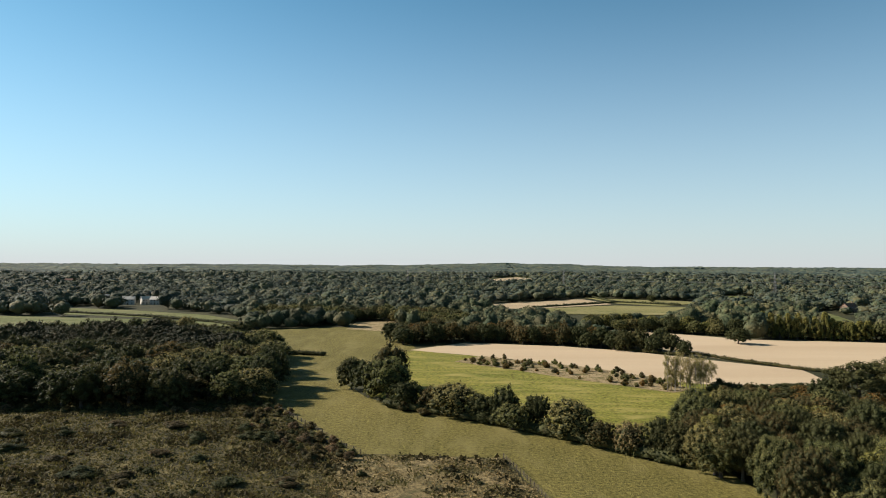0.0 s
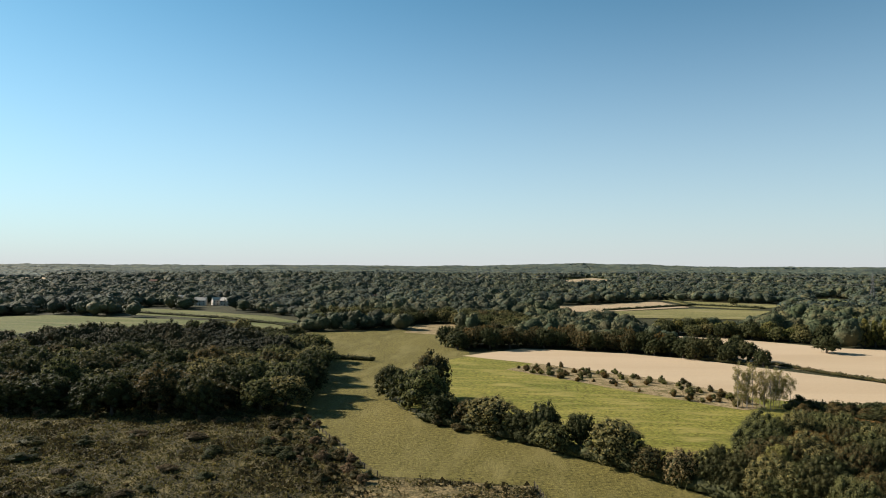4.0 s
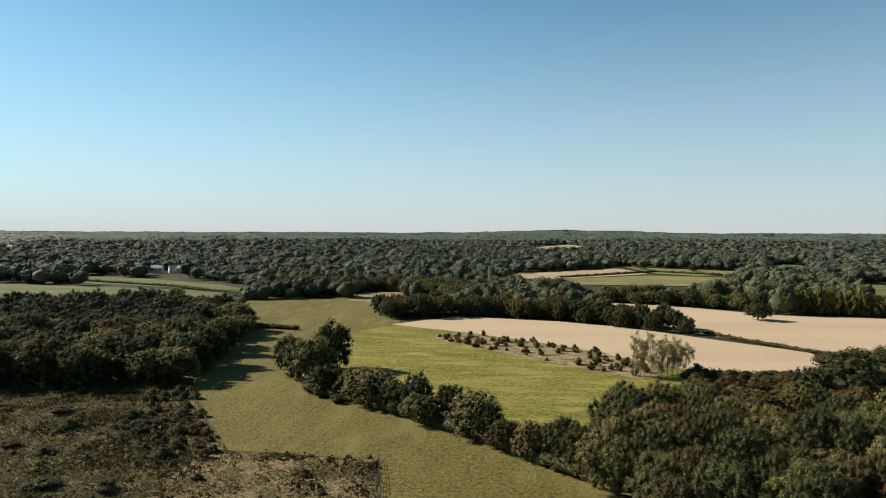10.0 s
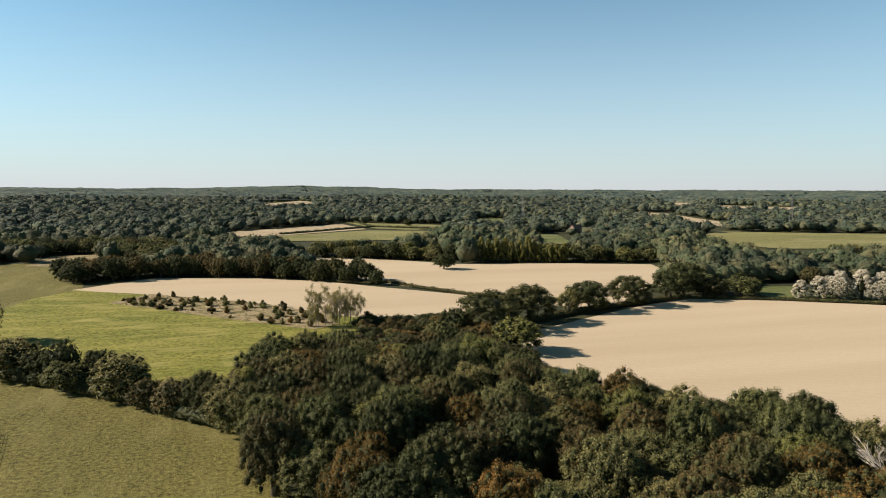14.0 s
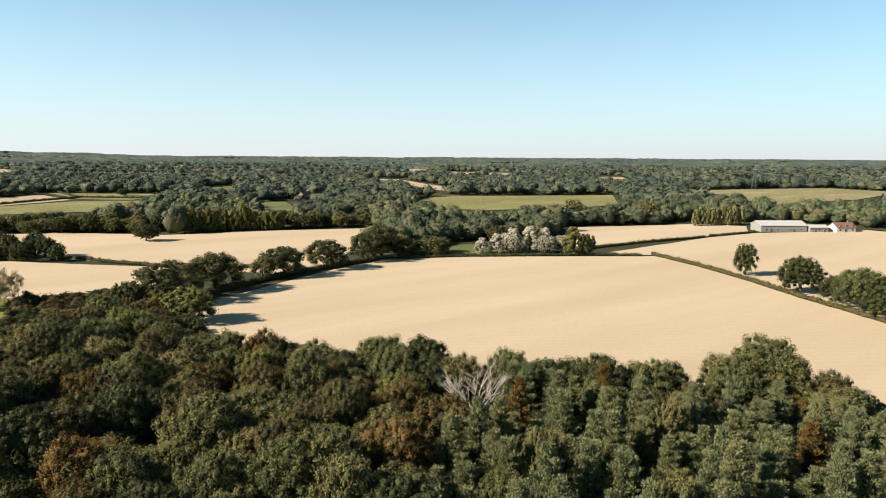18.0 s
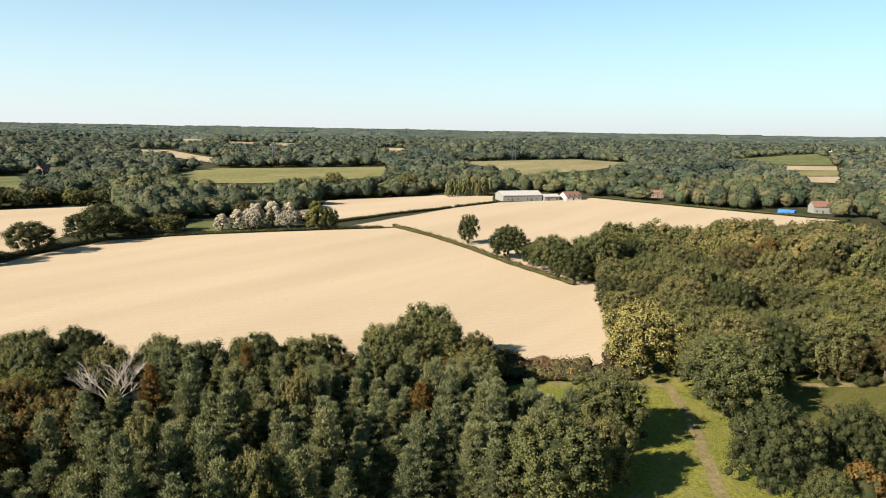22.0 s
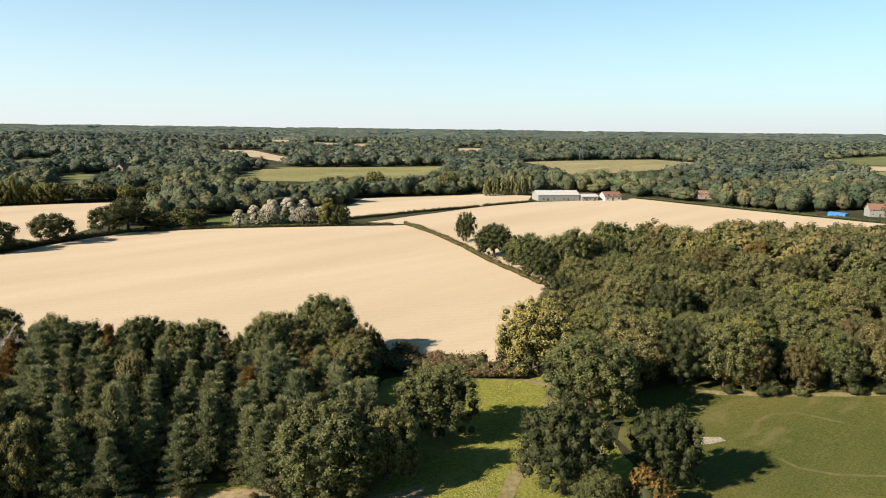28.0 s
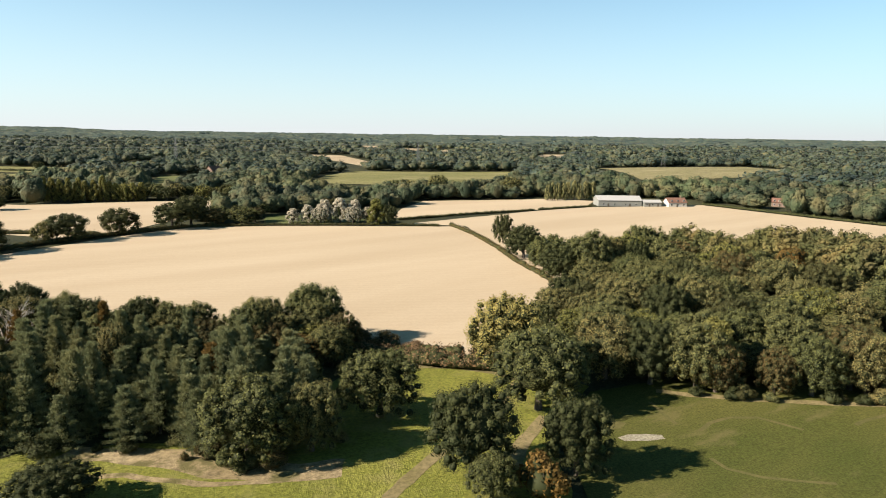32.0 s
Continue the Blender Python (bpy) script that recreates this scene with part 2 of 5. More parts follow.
M_OAK = foliage("oak_leaves", (0.104, 0.11, 0.041), (0.139, 0.135, 0.054), (0.192, 0.162, 0.066), 0.33)
M_DARK = foliage("dark_leaves", (0.04, 0.047, 0.018), (0.052, 0.057, 0.023), (0.075, 0.07, 0.028), 0.3)
M_RUST = foliage("rusty_leaves", (0.11, 0.072, 0.022), (0.14, 0.084, 0.025), (0.17, 0.096, 0.028), 0.3)
M_YELLOW = foliage("yellowing_leaves", (0.14, 0.142, 0.042), (0.165, 0.158, 0.048), (0.19, 0.172, 0.054), 0.33)
M_ROUGH = foliage("rough_grass_blades", (0.075, 0.07, 0.026), (0.105, 0.092, 0.035), (0.14, 0.115, 0.048))
M_LIME = foliage("lime_yellow_leaves", (0.29, 0.25, 0.084), (0.315, 0.265, 0.09), (0.34, 0.275, 0.096), 0.38)
M_PALE = foliage("pale_leaves", (0.178, 0.139, 0.0693), (0.198, 0.152, 0.0759), (0.218, 0.162, 0.0792))
M_STRAW = foliage("straw_leaves", (0.21, 0.19, 0.082), (0.24, 0.21, 0.09), (0.27, 0.225, 0.095), 0.35)
M_POPLAR = foliage("pale_poplar_leaves", (0.22, 0.215, 0.1), (0.25, 0.235, 0.11), (0.28, 0.25, 0.115), 0.35)
M_SILVER = foliage("silver_leaves", (0.47, 0.42, 0.34), (0.51, 0.455, 0.37), (0.55, 0.475, 0.38), 0.3)
M_PINE = foliage("pine_needles", (0.138, 0.15, 0.077), (0.162, 0.17, 0.084), (0.19, 0.186, 0.088), 0.32)
M_HEDGE = foliage("hedge_leaves", (0.066, 0.056, 0.024), (0.09, 0.07, 0.029), (0.118, 0.085, 0.034), 0.3)
M_BROWN = foliage("bare_brown_shoots", (0.115, 0.082, 0.047), (0.145, 0.098, 0.056), (0.175, 0.112, 0.062))
M_SCRUB = foliage("scrub_leaves", (0.0363, 0.033, 0.0152), (0.0528, 0.0429, 0.0198), (0.0792, 0.0568, 0.0264))
M_MIDWOOD = far_foliage("mixed_wood_leaves", (0.036, 0.054, 0.03), (0.056, 0.071, 0.039), (0.087, 0.089, 0.047))
M_DARKTOPS = far_foliage("dark_wood_tops", (0.026, 0.031, 0.012), (0.037, 0.04, 0.016), (0.055, 0.051, 0.021))
M_WOODTOPS = far_foliage("oak_wood_tops", (0.05, 0.056, 0.021), (0.078, 0.08, 0.032), (0.115, 0.101, 0.042))
# the wood's leaf tones darkened on clump domes, as shade between the sprays
M_MIDCORE = far_foliage("inner_wood_shade", (0.03, 0.045, 0.026), (0.046, 0.058, 0.033), (0.07, 0.072, 0.04))
# greens shifted to blue-grey: distance haze put into the leaf colour
M_HAZEWOOD = far_foliage("hazed_wood_leaves", (0.038, 0.058, 0.05), (0.051, 0.07, 0.057), (0.073, 0.085, 0.063), 0.04)
M_WALL = plain("rendered_wall", (0.396, 0.376, 0.33), 0.8)
M_BARNWALL = plain("weathered_cladding", (0.17, 0.172, 0.15), 0.9)
M_BRICK = plain("brick_wall", (0.172, 0.119, 0.0858), 0.95)
M_TILE = plain("clay_roof_tiles", (0.145, 0.0726, 0.0462), 0.9)
M_SHEET = plain("pale_sheet_roof", (0.317, 0.307, 0.284), 0.97)
M_GLASS = plain("window_glass", (0.0198, 0.0264, 0.033), 0.1)
M_TARP = plain("blue_tarpaulin", (0.0132, 0.112, 0.33), 0.5)
M_STEEL = plain("galvanised_steel", (0.0924, 0.0957, 0.099), 0.6, 0.3)


# ---- land ----
def lift(x, y):
    """Height of the land: level near the flight, then a long rise with low hills."""
    d = math.hypot(x - 150, y - 150)
    h = 0.0097 * max(0.0, d - 380)
    if d > 380:
        k = min(1.0, (d - 380) / 900)
        h += k * 7.0 * noise.noise((x * 0.0011, y * 0.0011, 3.0)) + k * 2.0 * noise.noise((x * 0.004, y * 0.004, 8.0))
    h -= 3.8 * math.exp(-((x - 262) ** 2 + (y - 25) ** 2) / 14450.0)
    h += 20.0 * math.exp(-(((x - 420) / 520) ** 2 + ((y - 4500) / 450) ** 2))
    h += 9.0 * math.exp(-((x - 880) ** 2 + (y - 330) ** 2) / 190.0**2)
    return h


def link(name, verts, faces, mat, parent=None, label="", smooth=False):
    me = bpy.data.meshes.new(name)
    me.from_pydata(verts, [], faces)
    me.materials.append(mat)
    if smooth:
        me.shade_smooth()
    ob = new(name, me)
    if parent:
        ob.parent = parent
    if label:
        ob["label"] = label
    return ob


def part(name, bm, mat, parent=None, label=""):
    me = bpy.data.meshes.new(name)
    bm.to_mesh(me)
    bm.free()
    me.materials.append(mat)
    ob = new(name, me)
    if parent:
        ob.parent = parent
    if label:
        ob["label"] = label
    return ob


def ground_sheet():
    radii = [10.0 * k for k in range(72)] + [750, 820, 940, 1080, 1250, 1450, 1700, 2000, 2400, 2900, 3500, 4200, 5200]
    n = 360
    verts, faces = [(150, 150, 0)], []
    for r in radii[1:]:
        for k in range(n):
            a = 2 * math.pi * k / n
            x, y = 150 + r * math.cos(a), 150 + r * math.sin(a)
            verts.append((x, y, lift(x, y)))
    for k in range(n):
        faces.append((0, 1 + k, 1 + (k + 1) % n))
    for i in range(len(radii) - 2):
        a, b = 1 + i * n, 1 + (i + 1) * n
        for k in range(n):
            k2 = (k + 1) % n
            faces.append((a + k, b + k, b + k2, a + k2))
    ground = link("ground", verts, faces, M_GROUND, smooth=True)
    ground.data.materials.append(M_FARGREEN)
    far = n + n * radii.index(1250)
    for p in ground.data.polygons:
        p.material_index = 1 if p.index >= far else 0
    return tagged(ground, "dark leaf-littered soil and low undergrowth between the fields", "ground", kind="structure")


ground_sheet()


def inside(x, y, poly):
    hit = False
    for (x1, y1), (x2, y2) in zip(poly, poly[1:] + poly[:1]):
        if (y1 > y) != (y2 > y) and x < (x2 - x1) * (y - y1) / (y2 - y1) + x1:
            hit = not hit
    return hit


def edge_far(x, y, poly):
    best = 1e9
    for (x1, y1), (x2, y2) in zip(poly, poly[1:] + poly[:1]):
        dx, dy = x2 - x1, y2 - y1
        k = max(0.0, min(1.0, ((x - x1) * dx + (y - y1) * dy) / (dx * dx + dy * dy + 1e-9)))
        best = min(best, math.hypot(x - x1 - k * dx, y - y1 - k * dy))
    return best


def rounded(poly, step, wobble, seed, closed=True):
    """The outline through the given corners, cut into short steps with a slight unevenness."""
    out = []
    pairs = list(zip(poly, poly[1:] + poly[:1])) if closed else list(zip(poly, poly[1:]))
    for (x1, y1), (x2, y2) in pairs:
        n = max(1, int(math.hypot(x2 - x1, y2 - y1) / step))
        for k in range(n):
            x, y = x1 + (x2 - x1) * k / n, y1 + (y2 - y1) * k / n
            out.append((x + wobble * noise.noise((x * 0.15, y * 0.15, seed)), y + wobble * noise.noise((x * 0.15, y * 0.15, seed + 9))))
    if not closed:
        out.append(poly[-1])
    return out


OPEN = []


def field(name, corners, mat, label, category, height=0.06, step=4.0, wobble=1.0, cell=12.0, clear=True):
    ring = rounded(corners, step, wobble, len(OPEN) * 3.1)
    pts = [Vector(p) for p in ring]
    edges = [(k, (k + 1) % len(ring)) for k in range(len(ring))]
    xs, ys = [p[0] for p in ring], [p[1] for p in ring]
    x = min(xs) + cell / 2
    while x < max(xs):
        y = min(ys) + cell / 2
        while y < max(ys):
            if inside(x, y, ring) and edge_far(x, y, corners) > cell * 0.3:
                pts.append(Vector((x, y)))
            y += cell
        x += cell
    v2, _, f2, *_ = delaunay_2d_cdt(pts, edges, [list(range(len(ring)))], 1, 1e-4)
    top = height
    verts = [(v.x, v.y, lift(v.x, v.y) + top) for v in v2]
    if clear:
        OPEN.append(corners)
    return tagged(link(name, verts, [tuple(f) for f in f2], mat, smooth=True), label, category, kind="structure")


SAND1 = [(-17, 362), (14, 398), (67, 383), (96, 366), (120, 340), (158, 299), (154, 276), (135, 249), (118, 253), (85, 270), (48, 318), (10, 345)]
SAND2 = [(100, 482), (140, 474), (191, 425), (260, 411), (310, 392), (302, 371), (290, 320), (248, 300), (215, 268), (188, 258), (163, 296), (128, 346), (116, 380)]
SAND3 = [(138.1, 200.8), (150.1, 220.6), (216.2, 256.5), (245.2, 267.4), (278.3, 255.6), (366.1, 199.2), (317, 68.5), (261.5, 34.5), (240, 40), (224, 56), (212, 66), (171.8, 80.7), (146.5, 113), (128, 151.5)]
SAND4 = [(345.7, 222.9), (369.1, 200.1), (328.1, 123.2), (310.2, 76.9), (381.2, 100), (456.8, 54.6), (559.1, 22), (566, 100), (576, 191), (504, 228), (458.1, 232.1)]
SAND5 = [(352, 246), (365, 246), (458, 237), (504, 234), (536, 254), (522, 285), (429, 321), (385, 285)]
GREEN1 = [(-33, 300), (-26, 340), (-14, 361), (10, 345), (48, 318), (85, 270), (118, 253), (110, 225), (81, 196), (60, 180), (40, 182), (12, 202), (-8, 214), (-24, 236), (-30, 265)]
MEADOW = [(-136, 460), (-66, 493), (-38, 470), (-20, 400), (-12, 362), (-26, 300), (-36, 258), (-24, 230), (-8, 212), (12, 200), (40, 180), (62, 160), (66, 122), (70, 60), (21, 129), (15, 159), (-21, 163), (-52, 214), (-72, 240), (-74, 290), (-94, 344), (-128, 420)]
HEATH = [(-220, 205), (-140, 225), (-64, 232), (-52, 214), (-21, 163), (15, 159), (21, 129), (70, 60), (0, 40), (-120, 60), (-240, 130)]
field("rough_heath", HEATH, M_HEATH, "rough heath of brown bracken, dry grass and low scrub", "heath", 0.1, 5, 2.0)
field("meadow", MEADOW, M_MEADOW, "olive-green grazed meadow curving between wood and hedge", "meadow", 0.12, 5, 1.0)
field("grass_field", GREEN1, M_GREEN, "bright green grass field with yellowish streaks", "field", 0.14, 5, 0.8)
field("tilled_field", SAND1, M_SAND, "pale sandy bare field rising behind the sapling strip", "field", 0.16, 5, 0.8)
field("tilled_field", SAND2, M_SAND, "pale sandy bare field with one lone tree", "field", 0.15, 6, 0.8)
field("tilled_field", SAND3, M_SAND, "large pale sandy tilled field with faint drill lines", "field", 0.15, 6, 0.6)
field("tilled_field", SAND4, M_SAND, "pale sandy tilled field in front of the barns", "field", 0.15, 6, 0.6)
field("tilled_field", SAND5, M_SAND, "narrow pale sandy field behind a clipped hedge", "field", 0.15, 6, 0.6)
field("dry_grass_patch", [(-24, 161), (14, 158), (20, 130), (14, 104), (-8, 112), (-22, 138)], M_TUSSOCK, "dry straw-coloured tussock grass beside the fence", "grass", 0.17, 3, 4.0, clear=False)
field("planted_strip", [(6, 318), (20, 340), (46, 318), (67, 302), (88, 274), (92, 250), (83, 243), (55, 269), (30, 296)], M_STRIP, "strip of dry weedy ground planted with saplings", "planted strip", 0.22, 3, 1.2, clear=False)
field("wet_meadow", [(296, 292), (331, 285), (338, 250), (320, 233), (280, 256)], M_FARGREEN, "small green meadow beside the silver willows", "meadow", 0.16, 5, 1.0)
field("clearing", [(220.4, 46.3), (236, 44.6), (245, 29.9), (247.1, 10.4), (226, 3), (211, -17), (196, -32), (165, -22), (128, 14), (124, 34), (151, 38.9), (172.2, 29), (184, 22), (192, 30), (203, 41), (214, 48)], M_CLEAR, "sunlit grassy clearing between the woods", "clearing", 0.12, 2, 0.8, 6)
field("fairway", [(224.7, -0.8), (244.9, 8.2), (264.3, 3.9), (274.5, -9.2), (290.4, -22.3), (318.3, -50), (354.4, -84.7), (301.9, -141), (222.8, -91.1), (199.4, -39.5), (210.9, -20.4)], M_LAWN, "smooth mown olive-green fairway with faint worn arcs", "fairway", 0.14, 3, 0.8, 10)
# farther fields
field("pasture", [(-470, 480), (-390, 560), (-200, 528), (-150, 504), (-155, 478), (-289, 398), (-330, 362)], M_FARGREEN, "green pasture behind the dark wood", "field", 0.3, 12, 1, 30)
field("pasture", [(-388, 664), (-293, 635), (-198, 580), (-149, 524), (-317, 574)], M_FARGREEN, "green strip of pasture between dark hedges", "field", 0.3, 12, 1, 30)
field("stubble_field", [(32, 735), (176, 860), (191, 764), (92, 688), (52, 684)], M_FARSAND, "far pinkish stubble field among woods", "field", 0.5, 15, 1, 40)
field("pasture", [(186, 890), (318, 800), (239, 738), (200, 774)], M_OLIVE, "far green field with a lone tree", "field", 0.5, 15, 1, 40)
field("pasture", [(72, 674), (190, 745), (257, 718), (202, 618), (90, 625)], M_OLIVE, "far yellow-green field behind a tree belt", "field", 0.5, 15, 1, 40)
field("pasture", [(361, 927), (425, 962), (390, 840), (340, 850)], M_FARGREEN, "far green field beside a wood", "field", 0.5, 15, 1, 40)
field("pasture", [(429, 508), (500, 600), (560, 640), (726, 528), (605, 420), (480, 455)], M_OLIVE, "far yellow-green field beyond the willows", "field", 0.5, 15, 1, 40)
field("stubble_field", [(690, 320), (760, 400), (856, 520), (960, 470), (1085, 440), (938, 290), (789, 285)], M_HAY, "far pale khaki field on a low hill", "field", 0.5, 15, 1, 40)
field("stubble_field", [(620, 715), (690, 800), (774, 1065), (720, 1130), (683, 959)], M_FARSAND, "far strip of pale stubble between woods", "field", 0.6, 15, 1, 40)
field("pasture", [(1210, 215), (1300, 292), (1700, 212), (1560, 160), (1290, 118)], M_FARGREEN, "distant green field on the rise", "field", 0.6, 30, 1, 60)
field("stubble_field", [(1062, 160), (1190, 200), (1270, 112), (1132, 95)], M_FARSAND, "distant pale stubble field", "field", 0.6, 30, 1, 60)
field("pasture", [(945, 108), (1050, 154), (1122, 92), (990, 78)], M_OLIVE, "distant olive strip of pasture between stubble fields", "field", 0.6, 30, 1, 60)
field("stubble_field", [(848, 84), (936, 102), (985, 72), (868, 56)], M_FARSAND, "distant pale stubble field near the houses", "field", 0.6, 30, 1, 60)
field("pasture", [(300, 556), (316, 600), (338, 655), (364, 642), (348, 592), (330, 538)], M_FARGREEN, "small green paddock among trees by the house", "field", 0.5, 15, 1, 40)
field("stubble_field", [(1195, 1476), (1225, 1365), (1081, 1197), (1060, 1290)], M_FARSAND, "distant pale stubble strip", "field", 0.6, 30, 1, 60)
field("stubble_field", [(1168, 941), (1226, 914), (1081, 776), (1041, 802)], M_FARSAND, "distant pale field among trees", "field", 0.6, 30, 1, 60)
field("stubble_field", [(75, 1590), (207, 1900), (230, 1700), (110, 1480)], M_FARSAND, "distant pale field in the woods", "field", 0.6, 30, 1, 60)
field("stubble_field", [(1215, 1320), (1250, 1240), (1094, 1110), (1060, 1150)], M_FARSAND, "distant pale field near the rise", "field", 0.6, 30, 1, 60)
field("stubble_field", [(1230, 1760), (1329, 1731), (1115, 1472), (1090, 1510)], M_FARSAND, "distant pale field on the rise", "field", 0.6, 30, 1, 60)
field("stubble_field", [(-1291, 1553), (-1250, 1720), (-1079, 1483), (-1120, 1440)], M_FARSAND, "distant pale field near the town", "field", 0.6, 30, 1, 60)
field("dry_meadow", [(-66, 532), (-35, 540), (-36, 464), (-66, 476)], M_STRIP, "small dry straw-coloured meadow between trees", "meadow", 0.2, 12, 1, 30)
for hx, hy, hr in ((612, 155, 12), (594, 42, 12), (575, 58, 12), (640, 20, 12), (395, 662, 15), (-317, 718, 24), (-442, 808, 10), (529, 270, 18)):
    OPEN.append([(hx - hr, hy - hr), (hx + hr, hy - hr), (hx + hr, hy + hr), (hx - hr, hy + hr)])
far_rng = random.Random(77)
FAR_HOUSES = []
for count, low, high, near, far, ox, walls_of, roofs_of, words in (
        (44, -50, -10, 800, 1950, 20, (M_WALL, M_WALL, M_BRICK), (M_SHEET, M_TILE, M_WALL), "pale house of the distant town among trees"),
        (26, 34, 84, 800, 1950, 60, (M_WALL, M_WALL, M_BRICK), (M_TILE, M_SHEET, M_WALL), "distant country house among trees")):
    for k in range(count):
        a, d = radians(far_rng.uniform(low, high)), far_rng.uniform(near, far)
        hx, hy = ox + d * math.sin(a), d * math.cos(a)
        if any(inside(hx, hy, q) or edge_far(hx, hy, q) < 45 for q in OPEN):
            continue
        FAR_HOUSES.append((hx, hy, far_rng.uniform(9, 18), far_rng.uniform(0, 90), far_rng.choice(walls_of), far_rng.choice(roofs_of), words))
        OPEN.append([(hx - 9, hy - 9), (hx + 9, hy - 9), (hx + 9, hy + 9), (hx - 9, hy + 9)])
FAR_OPEN = set(range(11, len(OPEN) - 1))
OPEN.append([(500, 200), (515, 300), (560, 262), (588, 228), (584, 182)])


def ribbon(name, line, width, mat, label, category, height=0.15, seed=0.0):
    mid = rounded(line, 2.0, 0.6, seed, closed=False)
    verts, faces = [], []
    for k, (x, y) in enumerate(mid):
        x0, y0 = mid[max(0, k - 1)]
        x1, y1 = mid[min(len(mid) - 1, k + 1)]
        d = math.hypot(x1 - x0, y1 - y0) or 1
        nx, ny = -(y1 - y0) / d, (x1 - x0) / d
        w = width * (0.5 + 0.14 * noise.noise((x * 0.3, y * 0.3, seed)))
        z = lift(x, y) + height
        verts += [(x + nx * w, y + ny * w, z), (x - nx * w, y - ny * w, z)]
        if k:
            a = 2 * k
            faces.append((a - 2, a - 1, a + 1, a))
    return tagged(link(name, verts, faces, mat, smooth=True), label, category, kind="structure")


ribbon("path", [(222.7, 42), (231.7, 35.3), (236.1, 28.7), (237.8, 21.8), (229.1, 16.5), (218.8, 10.8), (208.3, 5.8), (196.9, 0.9), (189, -3.5), (180, -11)], 2.1, M_PATH, "pale trodden earth path along the clearing", "path", seed=2)
ribbon("path", [(151, 28.6), (160.5, 22.8), (167.9, 14.7), (174, 11), (182, 7.5)], 1.4, M_STRIP, "pale trodden path along the wood's edge", "path", 0.16, seed=5)
ribbon("path", [(209, -6.5), (215.7, -2), (222.5, 2), (228, 4.5)], 2.6, M_PATH, "pale worn way from the clearing to the fairway", "path", 0.17, seed=9)
ribbon("track", [(-431, 639), (-450, 690), (-475, 735)], 5, M_PATH, "pale farm track running up between hedges", "track", 0.5, seed=6)
for line, wide in (([(245.3, -15.7), (250.2, -14.6), (255.7, -15.7), (259.5, -18.6), (259.8, -23), (260.4, -26.5)], 0.9), ([(236.9, -22.6), (235.9, -26.5), (237.5, -31.4), (244.3, -38.8)], 0.8), ([(249.6, -2), (244.8, -11.4)], 0.8), ([(281, -33), (274.2, -31.4), (270, -31.1)], 1.0)):
    ribbon("worn_arc", line, wide, M_WORN, "faint dry worn arc in the mown grass", "worn grass", 0.17, seed=7)


ribbon("grass_verge", [(256, 1), (266, -12.5), (286, -32), (310, -57), (346, -90)], 2.2, M_PATH, "dry straw-coloured grass verge along the wood", "verge", 0.17, seed=8)


# ---- plants ----
def tube(verts, faces, pts, radii, sides=6):
    base = len(verts)
    for k, (p, r) in enumerate(zip(pts, radii)):
        way = (Vector(pts[min(k + 1, len(pts) - 1)]) - Vector(pts[max(k - 1, 0)])).normalized()
        u = way.orthogonal().normalized()
        v = way.cross(u)
        for s in range(sides):
            a = 2 * math.pi * s / sides
            verts.append(tuple(Vector(p) + (u * math.cos(a) + v * math.sin(a)) * r))
        if k:
            for s in range(sides):
                a, b = base + (k - 1) * sides, base + k * sides
                faces.append((a + s, a + (s + 1) % sides, b + (s + 1) % sides, b + s))


def ball(sub):
    bm = bmesh.new()
    bmesh.ops.create_icosphere(bm, subdivisions=sub, radius=1.0)
    v = np.array([x.co[:] for x in bm.verts])
    f = np.array([[x.index for x in g.verts] for g in bm.faces])
    bm.free()
    return v, f


BALL1, BALL2 = ball(1), ball(2)


def leaf_faces(rng, centres, normals, size):
    """Small leaf sprays, one pointed blade each."""
    n = len(centres)
    t = np.cross(normals, rng.normal(size=(n, 3)))
    t /= np.linalg.norm(t, axis=1, keepdims=True) + 1e-9
    b = np.cross(normals, t)
    s = size * rng.uniform(0.6, 1.4, (n, 1))
    k = rng.uniform(0.55, 1.0, (n, 1))
    blade = np.stack([centres - t * s * 0.9 - b * s * 0.5 * k, centres + t * s * 0.8 - b * s * 0.6 * k, centres + b * s * 1.1 + normals * s * 0.35], 1)
    return blade.reshape(-1, 3), np.arange(n * 3).reshape(-1, 3)


def spray_faces(rng, centres, ways, length, width):
    """Narrow needle sprays pointing the given ways."""
    n = len(centres)
    side = np.cross(ways, rng.normal(size=(n, 3)))
    side /= np.linalg.norm(side, axis=1, keepdims=True) + 1e-9
    s = rng.uniform(0.6, 1.4, (n, 1))
    blade = np.stack([centres - side * width * s - ways * length * 0.4 * s, centres + side * width * s - ways * length * 0.4 * s, centres + ways * length * 0.6 * s], 1)
    return blade.reshape(-1, 3), np.arange(n * 3).reshape(-1, 3)


def mesh_of(name, groups, mat, inner=None):
    """One mesh out of (points, triangles) groups; a group marked True takes the inner material."""
    verts, faces, slot, at = [], [], [], 0
    for v, f, *mark in groups:
        verts.append(v)
        faces.append(f + at)
        slot.append(np.full(len(f), 1 if mark and inner else 0, dtype=np.int32))
        at += len(v)
    v, f = np.concatenate(verts), np.concatenate(faces)
    me = bpy.data.meshes.new(name)
    me.vertices.add(len(v))
    me.vertices.foreach_set("co", v.astype(np.float32).ravel())
    me.loops.add(len(f) * 3)
    me.loops.foreach_set("vertex_index", f.astype(np.int32).ravel())
    me.polygons.add(len(f))
    me.polygons.foreach_set("loop_start", np.arange(0, len(f) * 3, 3, dtype=np.int32))
    me.materials.append(mat)
    if inner:
        me.materials.append(inner)
        me.polygons.foreach_set("material_index", np.concatenate(slot))
    me.update(calc_edges=True)
    return me


